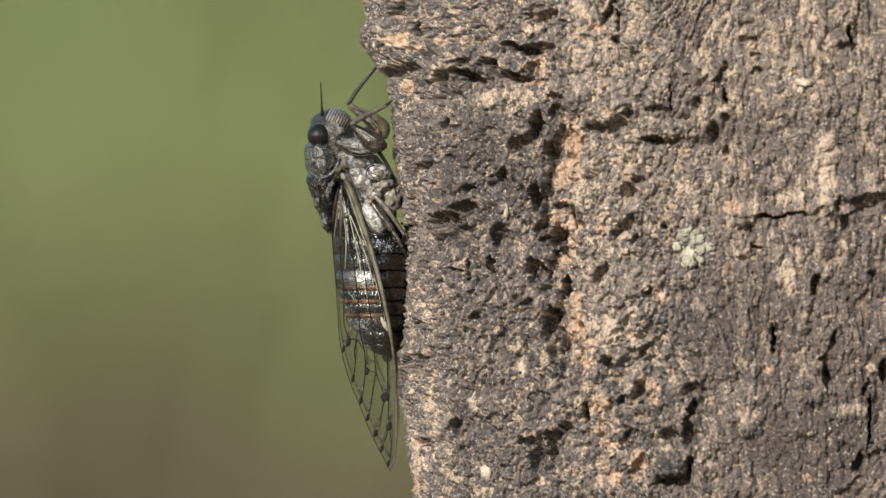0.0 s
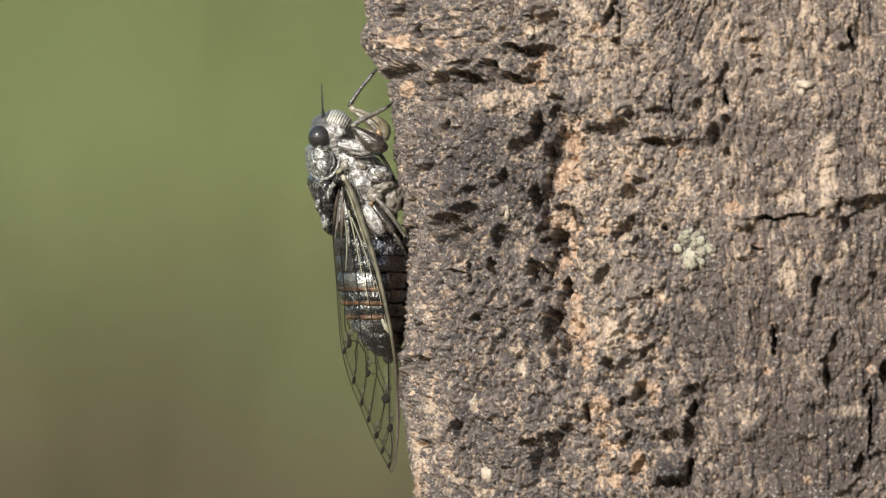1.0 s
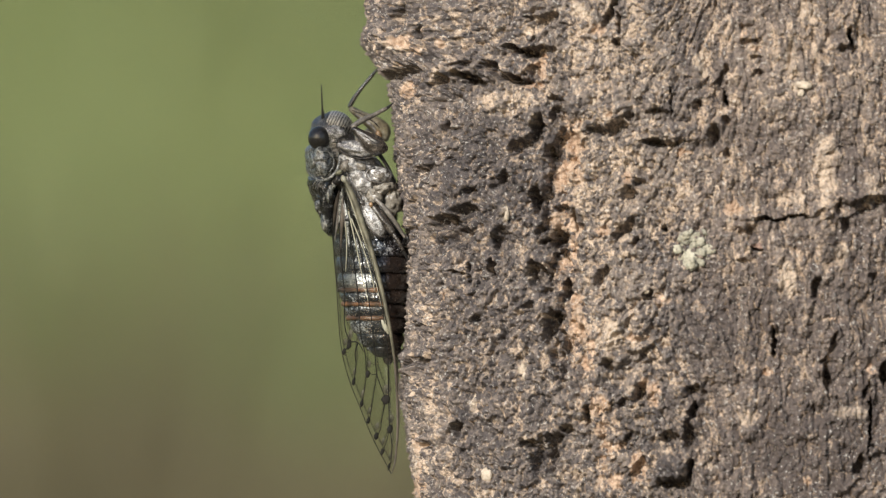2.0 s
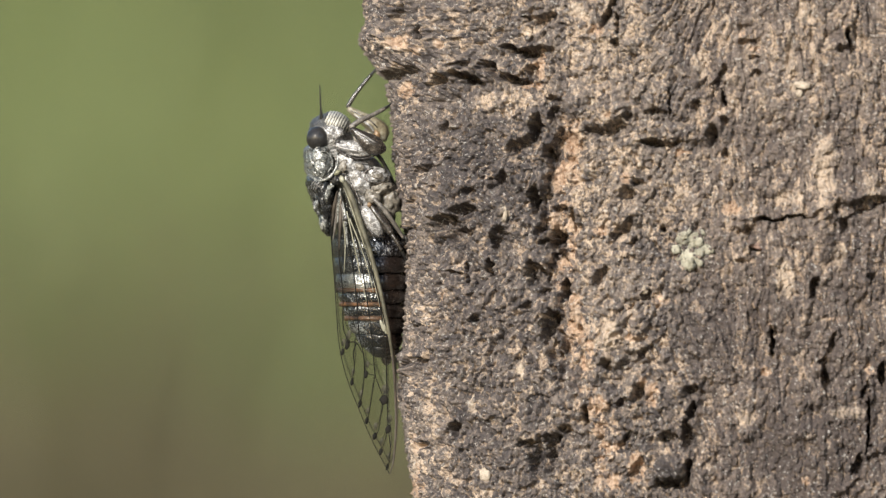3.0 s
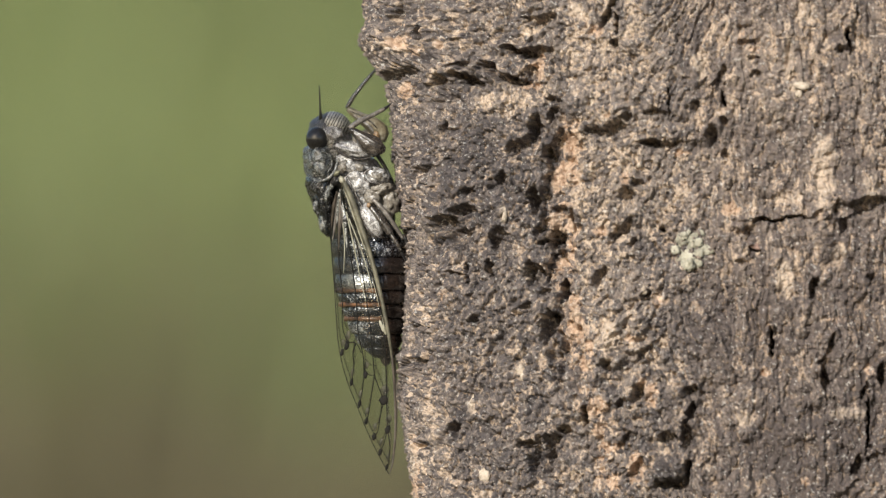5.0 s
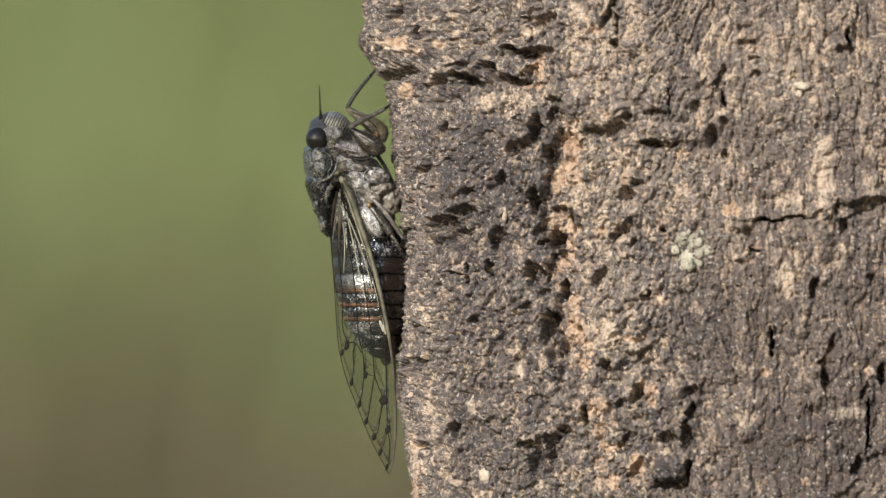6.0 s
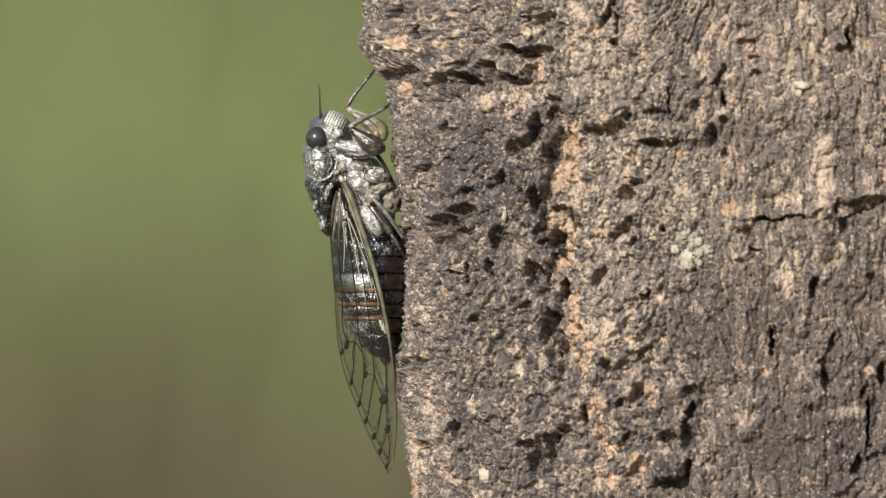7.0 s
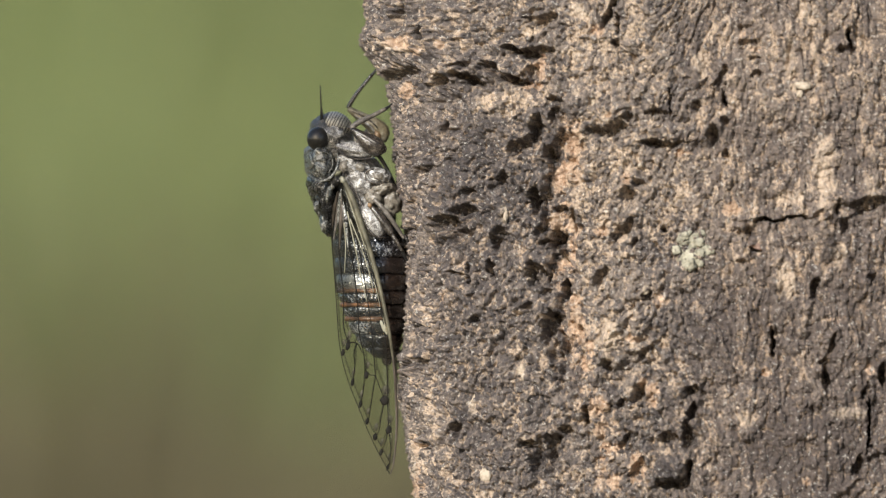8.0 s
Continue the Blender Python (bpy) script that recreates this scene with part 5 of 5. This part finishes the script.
def legs():
    near = leg("foreleg", blob(-8.40, 0.4, 11.88, 0.96, 0.8, 0.84, -20, 0.1), [(-6.00, 0.3, 10.74, 0.35), (-6.72, -0.1, 10.92, 0.95), (-7.74, -0.4, 11.46, 1.0), (-8.76, -0.5, 12.30, 0.55), (-9.60, -0.5, 12.96, 0.28)],
        [(-9.66, -0.5, 12.96, 0.30), (-9.00, -0.4, 13.50, 0.30), (-7.44, 0.2, 14.28, 0.24), (-6.00, 0.8, 15.06, 0.20)], [(-6.12, 0.8, 15.00, 0.19), (-5.64, 1.1, 15.30, 0.15), (-5.22, 1.4, 15.66, 0.10)], (TAN, BROWN, LEG))
    far = leg("foreleg", blob(-7.44, 6.4, 12.18, 1.08, 0.9, 0.96, -20, 0.1), [(-6.48, 5.6, 11.76, 0.6), (-6.36, 5.4, 12.66, 0.85), (-7.20, 5.3, 13.38, 0.85), (-8.64, 5.2, 14.28, 0.55), (-9.96, 5.1, 15.18, 0.28)],
        [(-10.02, 5.1, 15.18, 0.24), (-9.72, 5.1, 15.78, 0.24), (-8.64, 5.2, 17.34, 0.20), (-7.44, 5.4, 18.78, 0.18)], [(-7.50, 5.4, 18.72, 0.17), (-7.08, 5.5, 19.20, 0.15), (-6.60, 5.6, 19.62, 0.1)], (AMBER, AMBER, BROWN))
    leg("midleg", blob(-7.20, 0.1, 5.58, 0.84, 0.8, 0.72, 0, 0.1), [(-7.62, -0.4, 4.86, 0.26), (-6.96, -0.6, 4.02, 0.32), (-6.12, -0.75, 2.82, 0.28)],
        [(-7.20, -0.8, 5.46, 0.22), (-6.24, -1.0, 4.50, 0.27), (-5.16, -1.0, 3.06, 0.25), (-3.96, -0.8, 1.26, 0.18)], [(-3.78, -0.8, 1.38, 0.16), (-3.48, -0.6, 0.66, 0.14), (-3.12, -0.3, -0.18, 0.1)], (TAN, BROWN, LEG))
    leg("hindleg", blob(-7.20, 0.5, 3.96, 0.72, 0.8, 0.84, 0, 0.1), [(-6.96, -0.1, 4.14, 0.45), (-6.12, -0.4, 2.94, 0.5), (-5.28, -0.5, 1.74, 0.36)],
        [(-5.40, -0.5, 1.92, 0.26), (-4.80, -0.6, 1.02, 0.24), (-4.20, -0.5, -0.06, 0.2)], [(-4.26, -0.5, 0.06, 0.18), (-3.90, -0.2, -0.66, 0.14), (-3.54, 0.1, -1.26, 0.1)], (BROWN, BROWN, BROWN))
    leg("midleg", blob(-5.64, 7.6, 5.76, 0.72, 0.8, 0.72, 0, 0.1), [(-5.64, 7.8, 5.76, 0.4), (-4.80, 8.0, 6.18, 0.4), (-4.32, 8.0, 5.58, 0.3)],
        [(-4.44, 8.0, 5.70, 0.25), (-4.20, 7.8, 4.86, 0.2), (-3.84, 7.6, 4.02, 0.18)], [(-3.90, 7.6, 4.14, 0.16), (-3.60, 7.5, 3.54, 0.12), (-3.24, 7.4, 3.06, 0.1)], (TAN, LEG, LEG))
    leg("hindleg", blob(-5.64, 7.6, 3.36, 0.72, 0.8, 0.72, 0, 0.1), [(-5.52, 7.8, 3.18, 0.4), (-4.92, 8.0, 2.22, 0.4), (-4.44, 8.0, 1.26, 0.3)],
        [(-4.50, 8.0, 1.38, 0.25), (-4.20, 7.8, 0.54, 0.2), (-3.84, 7.6, -0.30, 0.18)], [(-3.90, 7.6, -0.18, 0.16), (-3.60, 7.5, -0.66, 0.12), (-3.24, 7.4, -1.14, 0.1)], (TAN, LEG, LEG))

    # pale tube imitates the highlight on the near femur
    limb("ridge", tube([(-9.12, -1.05, 12.66, 0.05), (-8.16, -1.4, 12.12, 0.13), (-7.20, -1.3, 11.52, 0.11), (-6.48, -0.8, 11.22, 0.04)], 18, 6), SILVER, near, "pale streak along the femur")
    limb("ridge", tube([(-9.72, 4.8, 14.94, 0.05), (-8.28, 4.5, 14.28, 0.09), (-7.20, 4.45, 13.50, 0.09), (-6.48, 4.6, 12.66, 0.05)], 18, 6), BROWN, far, "dark ridge along the femur")
    limb("ridge", tube([(-9.36, 4.75, 14.52, 0.05), (-8.16, 4.5, 13.68, 0.13), (-7.32, 4.5, 12.90, 0.13), (-7.08, 4.7, 12.18, 0.05)], 18, 6), SILVER, far, "pale streak along the femur")
    limb("joint", blob(-6.84, 4.75, 12.30, 0.36, 0.4, 0.60, 15, 0.2, 8, 20), RUST, far, "amber joint")
    limb("joint", blob(-7.62, -0.75, 4.80, 0.22, 0.25, 0.26, 0, 0.3, 3, 20), RUST, near, "amber joint")


body()
abdomen()
wings()
legs()

# ---- an unseen leafy shoot, added to shade the cicada ----
ROOT = Vector((0.034, -0.004, EYE + 0.78))
ACROSS = Vector((-SUN.y, SUN.x, 0)).normalized()
ALONG = SUN.cross(ACROSS).normalized()
ALONG = ALONG if ALONG.z > 0 else -ALONG
# the shading leaf's middle, up-sun of the insect
SHADE = Vector((-9.84 * MM, 0.001, EYE + 12.0 * MM)) + SUN * 0.60


def leaf_shape(base, way, side, long, wide):
    """A pointed leaf with a raised edge, in metres."""
    up, verts, faces = side.cross(way), [], []
    for k in range(11):
        t = k / 10
        w = wide * math.sin(math.pi * min(1, t * 1.02 + 0.02)) ** 0.75 if 0 < k < 10 else 0.0004
        for j in (-1, -0.5, 0, 0.5, 1):
            verts.append(base + way * (long * t) + side * (w * j) + up * (0.12 * w * abs(j) - 0.05 * long * t * t))
    for k in range(10):
        for j in range(4):
            i = k * 5 + j
            faces.append((i, i + 1, i + 6, i + 5))
    return verts, faces


def shoot():
    ob = new("shade_shoot")
    ob.location = ROOT
    tagged(ob, "unseen swaying leafy shoot added to shade the cicada", "twig")
    tip = SHADE + ALONG * 0.017 - ROOT
    curve = [(0.02, 0.02, -0.004, 0.0028), (*(tip * 0.3 + Vector((0, 0, 0.05))), 0.0023), (*(tip * 0.65 + Vector((0, 0, 0.05))), 0.0017), (*tip, 0.0009)]
    verts, faces = tube(curve, 24, 8)
    stem = mesh_object("stem", verts, faces, STEM)
    stem.parent = ob
    c = spline(curve, 24)
    for k in (7, 10, 13, 16, 19):
        p = Vector(c[k, :3])
        side = Vector((math.cos(k * 2.4), math.sin(k * 2.4), 0.2)).normalized()
        v, f = leaf_shape(p, side, side.cross(Vector((0, 0, 1))).normalized(), 0.034, 0.009)
        mesh_object("leaf", v, f, SHOOT_LEAF).parent = ob
    v, f = leaf_shape(tip, -ALONG, ACROSS, 0.034, 0.0125)
    mesh_object("leaf", v, f, SHOOT_LEAF).parent = ob
    return ob


swaying = shoot()


def motions():
    """The shoot swings about its root; each row is the time and how far its tip leaf's shade has come over, in millimetres."""
    sway = [
        (0.0, -10.7), (0.1, -11.1), (0.2, -11.1), (0.3, -19.6), (0.4, -10.7), (0.5, -11.5), (0.6, -9.8), (0.7, -7.4), (0.8, -14.5), (0.9, -13.7), (1.0, -21.8), (1.1, -21.1),
        (1.2, -21.8), (1.3, -21.1), (1.4, -8.7), (1.5, -6.9), (1.6, -21.1), (1.7, -19.6), (2.1, -10.9), (2.5, -14.8), (2.8, -18.1), (3.0, -18.9), (3.1, -12.2), (3.2, -6.9), (3.3, -8.7),
        (3.4, -21.1), (3.5, -21.3), (3.7, -21.1), (3.8, -10.7), (3.9, -16.4), (4.0, -21.1),
    ]
    later = [
        (4.1, -18.9), (4.2, -20.3), (4.3, -10.7), (4.4, -10.2), (4.5, -12.6), (4.6, -12.2), (4.7, -9.8), (5.1, -13.4), (5.5, -9.5), (5.8, -9.9), (5.9, -10.0), (6.0, -9.8), (6.2, -16.4),
        (6.4, -10.4), (6.5, -10.7), (6.6, -10.4), (6.8, -11.1), (7.0, -20.3), (7.2, -10.7), (7.3, -10.4), (7.4, -10.4), (7.5, -10.9), (7.6, -12.2), (7.8, -12.2), (8.0, -12.2),
    ]
    arm = (SHADE - ROOT).cross(ALONG).dot(ACROSS)
    walk(swaying, [(t, Matrix.Translation(ROOT) @ Matrix.Rotation(-d * MM / 1.11 / arm, 4, ALONG)) for t, d in sway + later])


motions()
